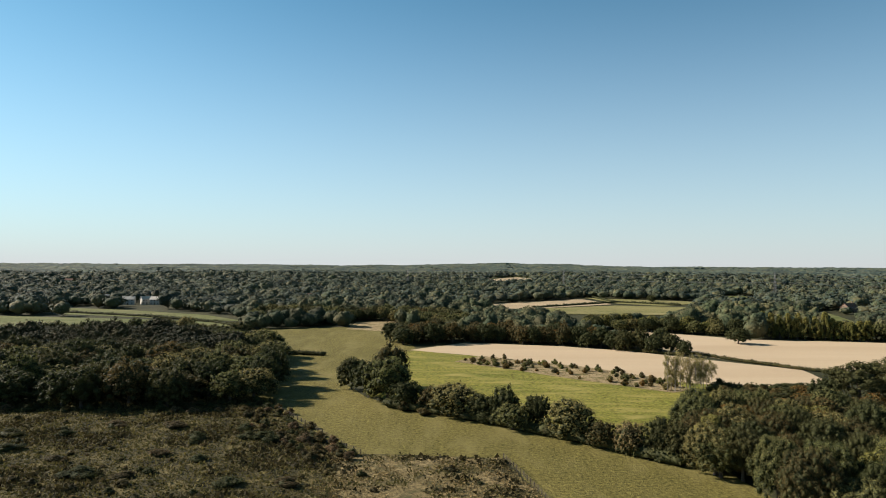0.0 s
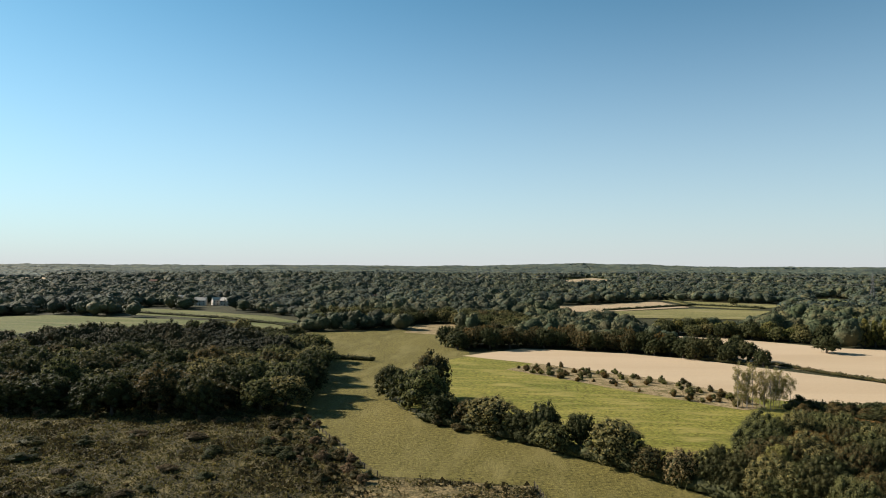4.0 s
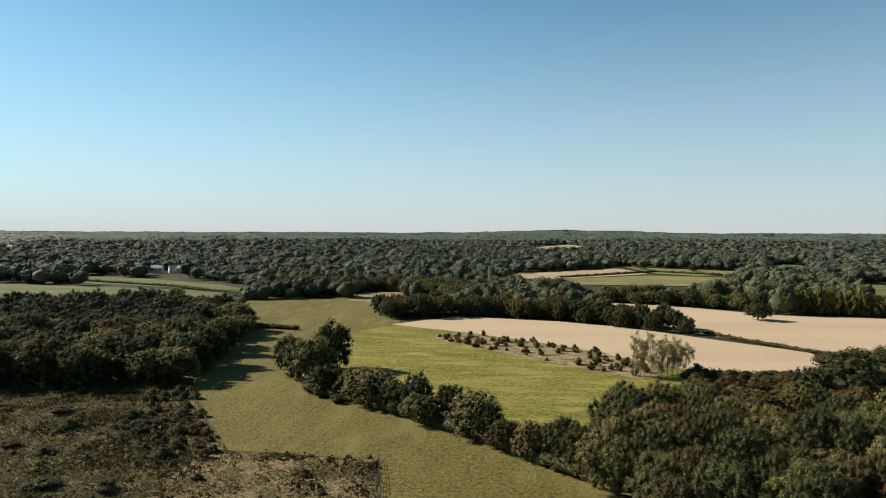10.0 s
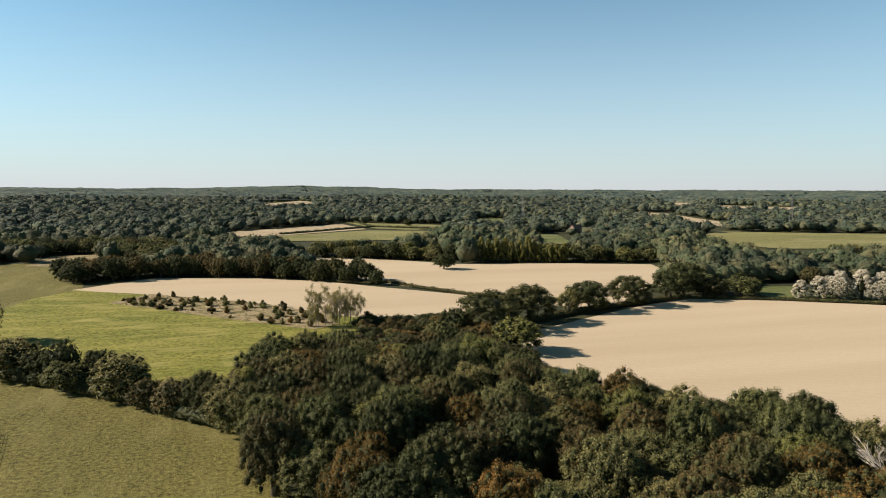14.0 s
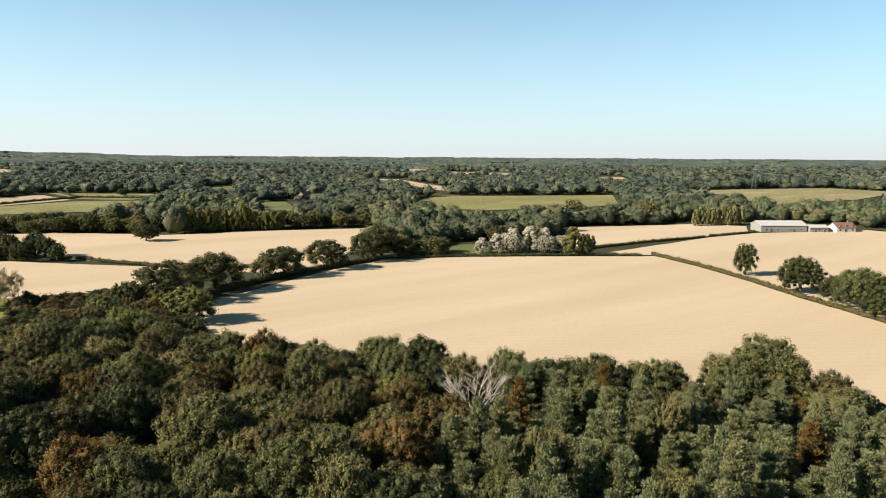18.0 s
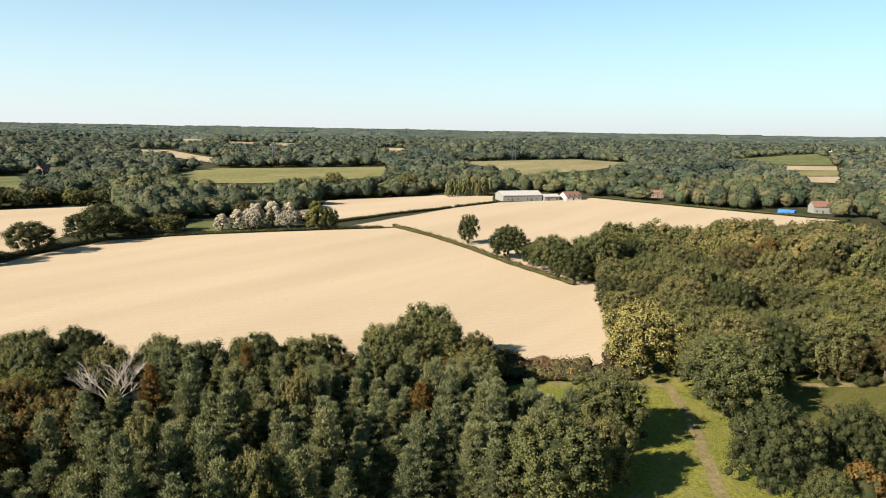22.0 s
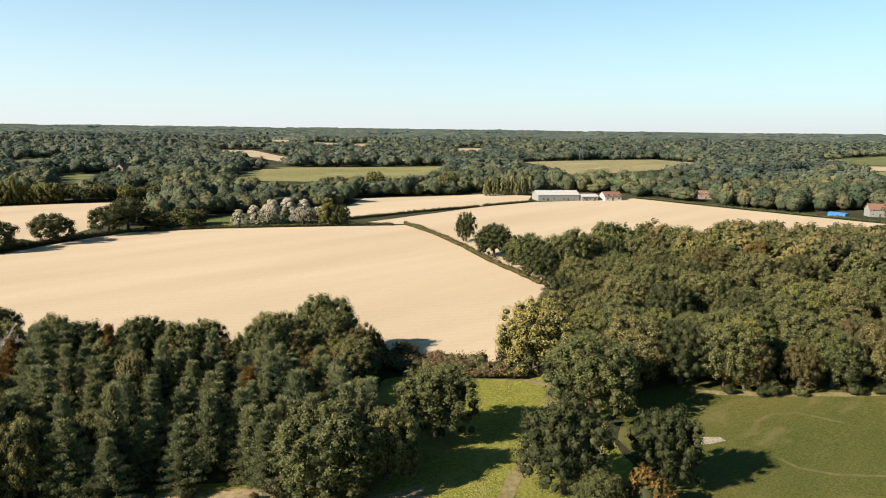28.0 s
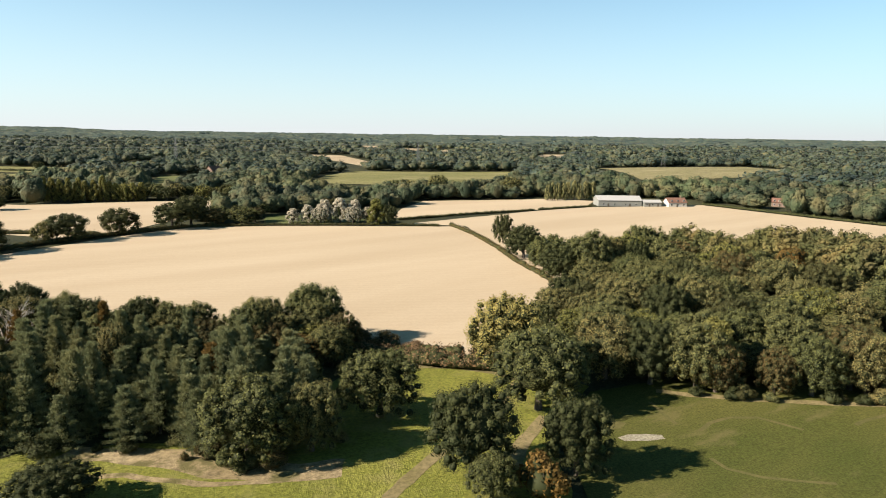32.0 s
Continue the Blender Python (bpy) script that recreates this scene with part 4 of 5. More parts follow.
# single trees and hedgerow trees: kind, x, y, height, width, leaves, label
SINGLES = [
    ("oak", -18, 250, 16, 14, M_HEDGE, "tall brownish tree in the hedgerow clump"),
    ("oak", -17, 222, 15, 16, M_OAK, "green tree at the head of the hedgerow"),
    ("oak", -32, 247, 12, 10, M_DARK, "dark tree in the hedgerow clump"),
    ("oak", 4, 204, 10, 15, M_OAK, "broad green hedgerow oak"),
    ("oak", 18, 193, 11, 9, M_DARK, "dark green tree of the hedgerow"),
    ("oak", 20, 187, 7.4, 10, M_OAK, "low green tree of the hedgerow"),
    ("oak", 27, 189, 9.5, 8, M_DARK, "dark green tree of the hedgerow"),
    ("oak", 34, 177, 10.5, 13, M_OAK, "broad green hedgerow tree"),
    ("oak", 40, 169, 6.8, 8, M_HEDGE, "brownish low hedgerow tree"),
    ("oak", 45.5, 163.5, 8, 8, M_PALE, "pale straw-coloured small tree in the hedgerow"),
    ("oak", 55, 156, 9.5, 9, M_DARK, "dark tree closing the hedgerow beside the wood"),
    ("oak", 60, 146, 10.5, 10, M_OAK, "green tree at the wood's corner"),
    ("oak", 52, 160, 10, 9, M_DARK, "dark hedgerow tree beside the wood"),
    ("tall", 60, 152, 12, 9, M_YELLOW, "yellow-green tree at the wood's corner"),
    ("bush", -11, 210, 3.4, 4.5, M_HEDGE, "small round shrub under the hedgerow"),
    ("bush", -5, 204, 2.6, 5, M_HEDGE, "small shrub under the hedgerow"),
    ("bush", 13, 194, 4, 6, M_DARK, "dark shrub in the hedgerow"),
    ("bush", 29, 182, 4, 6, M_SCRUB, "brown shrub in the hedgerow"),
    ("oak", 123, 345, 8, 8, M_DARK, "round dark bush-like tree on the field hedge"),
    ("oak", 174, 400, 9.8, 13.5, M_DARK, "lone dark oak standing in the bare field"),
    ("bush", 102, 250, 4.4, 7.5, M_DARK, "dark shrub at the foot of the bare poplars"),
    ("spread", 157.5, 236, 14, 19, M_DARK, "oak with an open crown on the field boundary"),
    ("spread", 189.5, 251, 12.5, 17, M_DARK, "wide open-crowned oak on the field boundary"),
    ("spread", 180, 249, 9.5, 9, M_OAK, "slim young oak beside a wider one on the boundary"),
    ("spread", 212, 258, 12.8, 17.5, M_DARK, "round dark oak on the field boundary"),
    ("spread", 238, 268, 13.5, 18, M_DARK, "large dark oak at the end of the field boundary"),
    ("spread", 249, 274, 15.5, 19, M_DARK, "tall dark oak at the end of the field boundary"),
    ("spread", 138.5, 226, 14, 21, M_DARK, "broad dark oak at the field corner"),
    ("oak", 127, 226, 8.6, 10, M_DARK, "dark low oak at the field corner"),
    ("oak", 127, 240, 4.5, 10, M_DARK, "low dark thicket below the sandy field"),
    ("oak", 137, 196, 10.5, 15, M_YELLOW, "yellow-green tree in front of the bare field"),
    ("oak", 116, 204, 9, 10, M_OAK, "green tree at the wood's edge"),
    ("oak", 258, 269, 9, 15, M_HEDGE, "brownish scrub tree by the small meadow"),
    ("oak", 264, 280, 9, 14, M_OAK, "green low tree by the small meadow"),
    ("oak", 272, 265, 10, 16, M_OAK, "grey-green tree by the small meadow"),
    ("oak", 282, 272, 8, 12, M_HEDGE, "brown-green low tree by the small meadow"),
    ("oak", 296, 300, 8, 14, M_OAK, "green low tree behind the small meadow"),
    ("oak", 310, 318, 9, 14, M_HEDGE, "brownish low tree behind the small meadow"),
    ("tall", 297, 257, 8, 8, M_SILVER, "low silvery white willow beside the meadow"),
    ("tall", 304, 254, 10, 9, M_SILVER, "silvery white willow beside the meadow"),
    ("oak", 309, 249, 9, 10, M_SILVER, "bushy silvery white willow beside the meadow"),
    ("tall", 313, 252, 12.5, 10, M_SILVER, "tall silvery white willow"),
    ("tall", 319, 246, 13.5, 10, M_SILVER, "tall silvery white willow"),
    ("oak", 323, 239, 9.5, 10, M_SILVER, "bushy silvery white willow"),
    ("tall", 326, 243, 12.5, 10, M_SILVER, "tall silvery white willow at the field hedge"),
    ("oak", 333, 237, 9, 11, M_SILVER, "broad silvery white willow at the field hedge"),
    ("oak", 316, 259, 9, 11, M_SILVER, "silvery white willow behind the meadow"),
    ("tall", 331, 228, 14, 11, M_YELLOW, "yellowish upright tree beside the willows"),
    ("oak", 336, 224, 11, 9, M_DARK, "dark tree beside the willows"),
    ("oak", 330, 306, 6.1, 10, M_PALE, "pale low tree by the small meadow"),
    ("oak", 336, 291, 9, 11, M_HEDGE, "brownish tree by the small meadow"),
    ("oak", 348.7, 148.7, 13.5, 9.5, M_DARK, "upright single tree on the field hedge"),
    ("oak", 332, 118, 14, 16, M_DARK, "round dark tree on the field hedge"),
    ("oak", 321, 93, 15, 17, M_OAK, "round green tree at the wood's tip"),
    ("oak", 327.3, 103.9, 10, 10, M_DARK, "dark tree on the field hedge"),
    ("oak", 315, 81, 13.5, 16.5, M_DARK, "round dark tree at the wood's tip"),
    ("oak", 308.5, 63, 12.5, 14, M_OAK, "green tree at the wood's tip"),
    ("oak", 322, 76, 18.5, 17, M_OAK, "tall green oak rising above the wood's tip"),
    ("oak", 241, 29, 17, 18.5, M_LIME, "large yellow-green tree at the corner of the clearing"),
    ("oak", 203, 21.5, 13, 15, M_OAK, "green tree standing alone, shading the clearing"),
    ("oak", 202.5, -5, 14.5, 14, M_DARK, "dark green tree between clearing and fairway"),
    ("oak", 238, 12, 14, 14, M_OAK, "tall green oak between clearing and fairway"),
    ("oak", 229.5, 8, 16, 18, M_OAK, "tall green tree between clearing and fairway"),
    ("oak", 215.5, -13.8, 12.6, 11, M_DARK, "dark green tree on the edge of the fairway"),
    ("bush", 206, -16, 7.6, 8.2, M_RUST, "orange-brown autumn shrub between the trees"),
    ("oak", 200, -12.2, 7.2, 7.5, M_OAK, "low green tree by the path"),
    ("oak", 150.7, 18.6, 6.5, 12, M_DARK, "large low dark shrub-like tree beside the path"),
    ("bush", 229, 47.5, 3.6, 7, M_BROWN, "brown hawthorn shrub in the field hedge"),
    ("bush", 225.5, 55, 5, 9, M_HEDGE, "brown shrub at the end of the wood"),
    ("bush", 221, 62, 5.5, 9, M_HEDGE, "brown-green shrub at the end of the wood"),
    ("bush", 238, 34.3, 6, 8, M_SCRUB, "russet shrub below the yellow tree"),
    ("oak", -24, 233, 13, 13, M_DARK, "dark tree in the hedgerow clump"),
    ("oak", -10, 213, 9, 11, M_DARK, "dark low tree in the hedgerow"),
    ("oak", -2, 209, 8, 9, M_HEDGE, "brownish low tree in the hedgerow"),
    ("oak", 12, 198, 8, 9, M_DARK, "dark low tree in the hedgerow"),
    ("oak", 150.4, 114.2, 13, 12, M_OAK, "tall oak on the wood's edge above the bare field"),
    ("oak", 158.6, 110.5, 12.4, 11, M_DARK, "dark oak on the wood's edge above the bare field"),
    ("oak", 163.9, 91.9, 13.5, 10, M_OAK, "oak on the wood's edge above the bare field"),
    ("oak", 182.8, 74.7, 13, 11, M_OAK, "oak on the wood's edge above the bare field"),
    ("oak", 179, 84, 12.5, 11, M_OAK, "oak on the wood's edge above the bare field"),
    ("oak", 176, 79, 13, 11, M_DARK, "dark oak on the wood's edge above the bare field"),
    ("oak", 169, 73, 12.5, 10, M_OAK, "oak near the wood's edge above the bare field"),
    ("oak", 156, 96, 12.5, 11, M_OAK, "oak near the wood's edge beside the dead tree"),
    ("oak", 187, 74, 12.5, 11, M_OAK, "oak on the wood's edge above the bare field"),
    ("oak", 132.1, 130.4, 12.5, 10, M_RUST, "russet tree on the wood's edge above the bare field"),
    ("oak", 177, 18, 14, 15, M_OAK, "broad green oak at the front of the pine stand"),
    ("oak", 186.5, 15.5, 12, 10, M_OAK, "broad green oak beside the clearing"),
    ("oak", 209, 51, 9.5, 10, M_OAK, "green oak at the end of the wood"),
    ("oak", 211, 63, 12.5, 12, M_OAK, "tall oak at the end of the wood"),
    ("oak", 214, 56, 10.5, 10, M_HEDGE, "brownish oak at the end of the wood"),
    ("pine", 171.6, 24.3, 10.5, 7, M_PINE, "grey-green pine at the front of the stand"),
    ("pine", 163.2, 32.3, 10, 7, M_PINE, "grey-green pine at the front of the stand"),
    ("pine", 154.8, 36.1, 9, 7, M_PINE, "grey-green pine at the front of the stand"),
    ("oak", 263, 42, 9.5, 11, M_OAK, "green tree on the wood's edge beside the bare field"),
    ("oak", 275.5, 47.5, 11, 12, M_OAK, "green tree on the wood's edge beside the bare field"),
    ("oak", 289, 55.5, 11, 12, M_DARK, "dark tree on the wood's edge beside the bare field"),
    ("oak", 242.3, 17.5, 12, 11, M_OAK, "green oak between clearing and fairway"),
    ("oak", 213.7, 67.8, 15, 15, M_OAK, "tall dark oak crowning the end of the wood"),
    ("oak", 200.9, 68.4, 13.5, 12, M_OAK, "tall oak at the end of the wood"),
    ("oak", -138, 513, 10, 17, M_OAK, "round green tree at the meadow's end"),
    ("oak", 248, 806, 9, 12, M_DARK, "far lone tree in a green field"),
    ("oak", -394, 609, 9, 13, M_DARK, "round tree on the pasture hedge"),
    ("oak", -372, 607, 9, 15, M_DARK, "round tree on the pasture hedge"),
    ("oak", -355, 615, 6.5, 10, M_DARK, "small round tree on the pasture hedge"),
]
for kind, x, y, h, w, mat, words in SINGLES:
    plant("shrub" if kind == "bush" else "tree", kind, x, y, h, w, mat, words, "shrub" if kind == "bush" else "tree")

# the front rank of the oak wood, full-crowned down to the grass
front_rng = random.Random(23)
for x, y in rounded([(258, 5), (266, -7), (287, -26), (311, -51), (347, -84)], 8.5, 1.5, 3.0, closed=False):
    h, mat = front_rng.uniform(10, 14.5), front_rng.choice([M_OAK, M_OAK, M_DARK, M_OAK, M_HEDGE])
    plant("woodland_tree", "oak", x + front_rng.uniform(-1.5, 1), y + front_rng.uniform(-1.5, 1), h, h * front_rng.uniform(0.8, 1.05), mat, ("dark " if mat == M_DARK else "brown-tinged " if mat == M_HEDGE else "green ") + "oak at the front of the wood by the fairway", "tree", "trees of the oak wood")
plant("woodland_tree", "tall", 267, -5, 15, 11, M_YELLOW, "tall ochre-yellow tree at the front of the wood", "tree", "trees of the oak wood")

# low bushes along the feet of the woods
edge_rng = random.Random(19)
for edge in ([(94.7, 69), (120, 50), (146, 39.5), (161.5, 31), (180, 13.5), (188.5, 11), (194.5, 19), (199, 29), (205.5, 38.5), (213, 48)], [(254, 3), (265, -10.5), (285, -30), (309, -55), (330, -74)]):
    for x, y in rounded(edge, 3.4, 1.6, 5.0, closed=False):
        if edge_rng.random() < 0.45:
            continue
        h = edge_rng.uniform(1.2, 4.0)
        x, y = x + edge_rng.uniform(-1.2, 1.2), y + edge_rng.uniform(-1.2, 1.2)
        plant("understory_bush", "bush", x, y, h, h * edge_rng.uniform(1.1, 1.6), edge_rng.choice([M_DARK, M_DARK, M_HEDGE, M_OAK]), "dark low bush at the foot of the wood", "bush", "bushes at the wood's foot")

# rank scrub between the green field and the mixed wood
rank_rng = random.Random(29)
for x, y in scatter([(90, 206), (97, 232), (100, 246), (116, 248), (122, 240), (108, 222), (96, 206)], 4.4, 51, 0.2):
    h = rank_rng.uniform(2.0, 4.2)
    plant("scrub_bush", "bush", x, y, h, h * rank_rng.uniform(1.2, 1.9), rank_rng.choice([M_HEDGE, M_DARK, M_SCRUB, M_OAK]), "brown-green bush in rank scrub below the sandy field", "bush", "bushes of the scrub")

# saplings on the planted strip
strip_rng = random.Random(8)
for x, y in scatter([(6, 318), (20, 340), (46, 318), (67, 302), (88, 274), (92, 250), (83, 243), (55, 269), (30, 296)], 5.6, 21, 1.0):
    if strip_rng.random() < 0.78 + 0.7 * noise.noise((x * 0.06, y * 0.06, 3.0)):
        h = strip_rng.uniform(1.4, 3.2)
        x, y = x + strip_rng.uniform(-1.8, 1.8), y + strip_rng.uniform(-1.8, 1.8)
        plant("sapling", "bush", x, y, h, h * strip_rng.uniform(1.0, 1.45), strip_rng.choice([M_RUST, M_OAK, M_YELLOW, M_HEDGE]), "young bushy sapling on dry ground", "sapling", "saplings of the strip")

# shrubs of the heath, in loose drifts
for x, y in scatter(HEATH, 6.0, 31, 2.0):
    drift = noise.noise((x * 0.035, y * 0.035, 2.0))
    if y > 85 and strip_rng.random() < (0.3 + 0.9 * drift) * (0.3 if -24 < x < 20 and y > 104 else 1.0):
        h = strip_rng.uniform(0.7, 1.9) * (1.3 if strip_rng.random() < 0.15 else 0.8)
        plant("shrub", "bush", x, y, h, h * strip_rng.uniform(1.4, 2.8), strip_rng.choice([M_SCRUB, M_HEDGE, M_DARK, M_HEDGE]), "low brown shrub on rough heath", "shrub", "shrubs of the heath")

# broad dark mounds of bramble on the heath
for x, y in scatter(HEATH, 17.0, 44, 6.0):
    if 95 < y < 205 and strip_rng.random() < 0.55 and not (-26 < x < 22 and 100 < y < 164):
        h = strip_rng.uniform(1.3, 2.4)
        plant("bramble", "bush", x, y, h, h * strip_rng.uniform(2.6, 3.8), strip_rng.choice([M_DARK, M_SCRUB, M_DARK]), "broad dark bramble mound on rough heath", "shrub", "brambles of the heath")

# taller scrub along the wood's foot and the meadow edge
for x, y in scatter([(-215, 204), (-150, 212), (-66, 224), (-54, 226), (-50, 214), (-20, 165), (-14, 155), (-30, 150), (-62, 205), (-140, 205)], 4.2, 37, 0.3):
    if strip_rng.random() < 0.62:
        h = strip_rng.uniform(1.1, 2.6)
        plant("scrub_bush", "bush", x, y, h, h * strip_rng.uniform(1.3, 2.2), strip_rng.choice([M_SCRUB, M_HEDGE, M_BROWN, M_DARK]), "brown bush in the scrub at the heath's edge", "bush", "bushes of the scrub")


def tufts(name, places, low, high, mat, label, seed, blades=7, spread=0.5):
    """Countless tussocks: upright leaf sprays round each place."""
    rng = np.random.default_rng(seed)
    p = np.repeat(np.array([(x, y, 0.1 + lift(x, y)) for x, y in places]), blades, 0)
    h = np.repeat(rng.uniform(low, high, len(places)), blades)
    p += np.c_[rng.normal(0, spread, (len(p), 2)), np.abs(rng.normal(0, 1, len(p))) * h * 0.45]
    d = rng.normal(size=(len(p), 3)) * [1, 1, 0.5]
    d /= np.linalg.norm(d, axis=1, keepdims=True)
    v, f = leaf_faces(rng, p, d, 1.0)
    v = np.repeat(p, 3, 0) + (v - np.repeat(p, 3, 0)) * np.repeat(h, 3)[:, None] * 0.6
    return tagged(new(name, mesh_of(name, [(v, f)], mat)), label, "grass", kind="stuff")


DRY = [(-24, 161), (14, 158), (20, 130), (14, 104), (-8, 112), (-22, 138)]
tufts("bracken", [q for q in scatter(HEATH, 2.1, 33, 1.0) if (not inside(*q, DRY) or edge_far(*q, DRY) < 3.5 or noise.noise((q[0] * 0.13, q[1] * 0.13, 1.0)) > 0.22) and q[1] > 95 and noise.noise((q[0] * 0.06, q[1] * 0.06, 7.0)) > 0.04], 0.35, 1.0, M_SCRUB, "brown bracken and rank grass of the heath", 3, 8, 0.8)
tufts("rough_grass", [q for q in scatter(HEATH, 1.3, 36, 1.0) if q[1] > 95 and q[0] > -170 and (not inside(*q, DRY) or noise.noise((q[0] * 0.11, q[1] * 0.11, 9.0)) > 0.02)], 0.2, 0.6, M_ROUGH, "olive rough grass between the bracken", 6, 6, 0.6)
tufts("tussock_grass", [q for q in scatter([(-30, 158), (14, 157), (22, 128), (16, 100), (-12, 108), (-26, 136)], 1.3, 34, 0.5) if noise.noise((q[0] * 0.09, q[1] * 0.09, 4.0)) > -0.1], 0.18, 0.45, M_PALE, "dry pale tussock grass beside the fence", 4, 9, 0.6)
tufts("rank_grass", scatter([(6, 318), (20, 340), (46, 318), (67, 302), (88, 274), (92, 250), (83, 243), (55, 269), (30, 296)], 2.6, 35, 0.5), 0.2, 0.5, M_PALE, "dry rank grass between the saplings", 5, 5, 0.6)


def hedge(line, height, width, mat, label, seed, space=0.9, sprays=26, leaf=0.22):
    """A clipped or wild hedge: cores coloured dark as inner shade, bumpy and uneven, with leaf sprays over it."""
    rng = np.random.default_rng(seed)
    groups, mid = [], rounded(line, space, 0.5, seed, closed=False)
    bv, bf = BALL1
    for x, y in mid:
        h = height * rng.uniform(0.75, 1.2)
        c = np.array([x, y, lift(x, y) + h * 0.42])
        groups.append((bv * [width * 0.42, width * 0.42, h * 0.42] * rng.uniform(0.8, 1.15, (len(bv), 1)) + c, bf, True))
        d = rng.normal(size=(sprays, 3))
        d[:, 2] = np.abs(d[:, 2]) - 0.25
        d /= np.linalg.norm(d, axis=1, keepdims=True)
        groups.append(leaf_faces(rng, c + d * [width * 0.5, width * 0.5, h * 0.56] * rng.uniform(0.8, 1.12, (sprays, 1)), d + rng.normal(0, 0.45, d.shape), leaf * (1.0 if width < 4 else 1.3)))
    return tagged(new("hedge", mesh_of("hedge", groups, mat, M_CORESHADE)), label, "hedge")


hedge([(96, 366), (120, 346), (130, 350), (139, 330), (158, 299), (166, 291)], 1.8, 2.5, M_HEDGE, "low brown-green hedge between two bare fields", 1)
hedge([(140, 222), (158, 236), (185, 249), (207, 257), (244, 267)], 2.4, 4.0, M_HEDGE, "dark hedge under the boundary oaks", 2)
hedge([(218, 55), (222, 47), (227, 40), (233, 34), (237, 30)], 3.6, 5.0, M_BROWN, "brown leaf-bare hedge between field and clearing", 17, 0.8, 60, 0.16)
hedge([(221, 58), (226, 51), (231, 45), (236, 40)], 3.4, 4.0, M_BROWN, "brown hedge row beside the bare field", 18, 0.8, 50, 0.16)
hedge([(97, 246), (106, 249), (115, 249), (126, 245)], 2.8, 4.0, M_DARK, "dark rank hedge below the sandy field", 19)
hedge([(166, 291), (179, 282), (191, 274), (204, 262)], 2.2, 3.0, M_HEDGE, "brown hedge meeting the boundary oaks", 16)
hedge([(244, 268), (278, 255), (335, 222), (355, 206)], 1.8, 2.2, M_HEDGE, "clipped hedge along the top of the big field", 3)
hedge([(362, 204.1), (352.2, 174.2), (336.7, 139.1), (324.8, 115.6), (310, 78.9)], 2.2, 2.6, M_HEDGE, "hedge running down the side of the big field", 4)
hedge([(352, 238), (400, 238), (452, 233)], 1.8, 2.2, M_DARK, "straight clipped hedge between two bare fields", 5, 1.2)
hedge([(457, 233), (504, 230)], 1.8, 2.2, M_DARK, "straight clipped hedge beyond the gateway", 6, 1.2)
hedge([(578, 191), (568, 100), (561, 22), (455, 50)], 2.2, 3.0, M_DARK, "dark hedge along the far side of the field", 7, 1.5)
hedge([(-148, 490), (-170, 514), (-230, 555), (-330, 597), (-420, 590)], 2.5, 4.0, M_DARK, "dark hedge between two green pastures", 8, 1.8)
hedge([(-128, 440), (-136, 470), (-152, 500)], 2.5, 4.0, M_DARK, "dark hedge at the meadow's end", 9, 1.8)
hedge([(-92, 346), (-58, 338)], 2.8, 3.6, M_DARK, "dark hedge across the meadow", 10)
hedge([(-22, 240), (-26, 280), (-30, 300)], 2.5, 3.5, M_DARK, "hedge at the side of the green field", 12)
hedge([(-16, 216), (4, 203), (20, 189), (36, 174), (54, 154)], 3.4, 5.5, M_DARK, "overgrown hedge below the hedgerow trees", 13)
hedge([(196, 925), (203, 800), (262, 752)], 3, 5, M_DARK, "far dark hedge between fields", 14, 3.0)
hedge([(203, 797), (95, 704)], 3, 5, M_DARK, "far dark hedge between fields", 15, 3.0)


# ---- woods farther off ----
NEAR_LAND = [(-330, 40), (-320, 300), (-255, 360), (-160, 415), (-125, 430), (-33, 372), (-20, 372), (100, 368), (250, 290), (350, 300), (480, 240), (560, 20), (470, -60), (420, -115), (300, -160), (-100, -60)]


BOUNDS = [(min(p[0] for p in q), max(p[0] for p in q), min(p[1] for p in q), max(p[1] for p in q)) for q in OPEN]


def is_open(x, y, margin):
    if inside(x, y, NEAR_LAND):
        return True
    for n, (poly, (x0, x1, y0, y1)) in enumerate(zip(OPEN, BOUNDS)):
        if n in FAR_OPEN:
            for k in (1.07, 1.14, 1.2):
                qx, qy = 90 + (x - 90) * k, y * k
                if x0 < qx < x1 and y0 < qy < y1 and inside(qx, qy, poly):
                    return True
        if x0 - margin < x < x1 + margin and y0 - margin < y < y1 + margin and (inside(x, y, poly) or edge_far(x, y, poly) < margin):
            return True
    return False


def in_view(x, y):
    a = math.degrees(math.atan2(x - 70, y + 20))
    return -54 < a < 96


def ring_places(near, far, space, seed, margin):
    rng = random.Random(seed)
    out = []
    y = -200.0
    while y < far + 150:
        x = -far
        while x < far + 150:
            px, py = x + rng.uniform(-0.4, 0.4) * space, y + rng.uniform(-0.4, 0.4) * space
            d = math.hypot(px - 90, py)
            if near <= d < far and in_view(px, py) and not is_open(px, py, margin):
                out.append((px, py))
            x += space
        y += space
    return out


def glade(x, y):
    """Where the distant woods open onto fields."""
    return noise.noise((x * 0.0032, y * 0.0075, 11.0)) + 0.15 * noise.noise((x * 0.02, y * 0.03, 4.0)) > 0.3


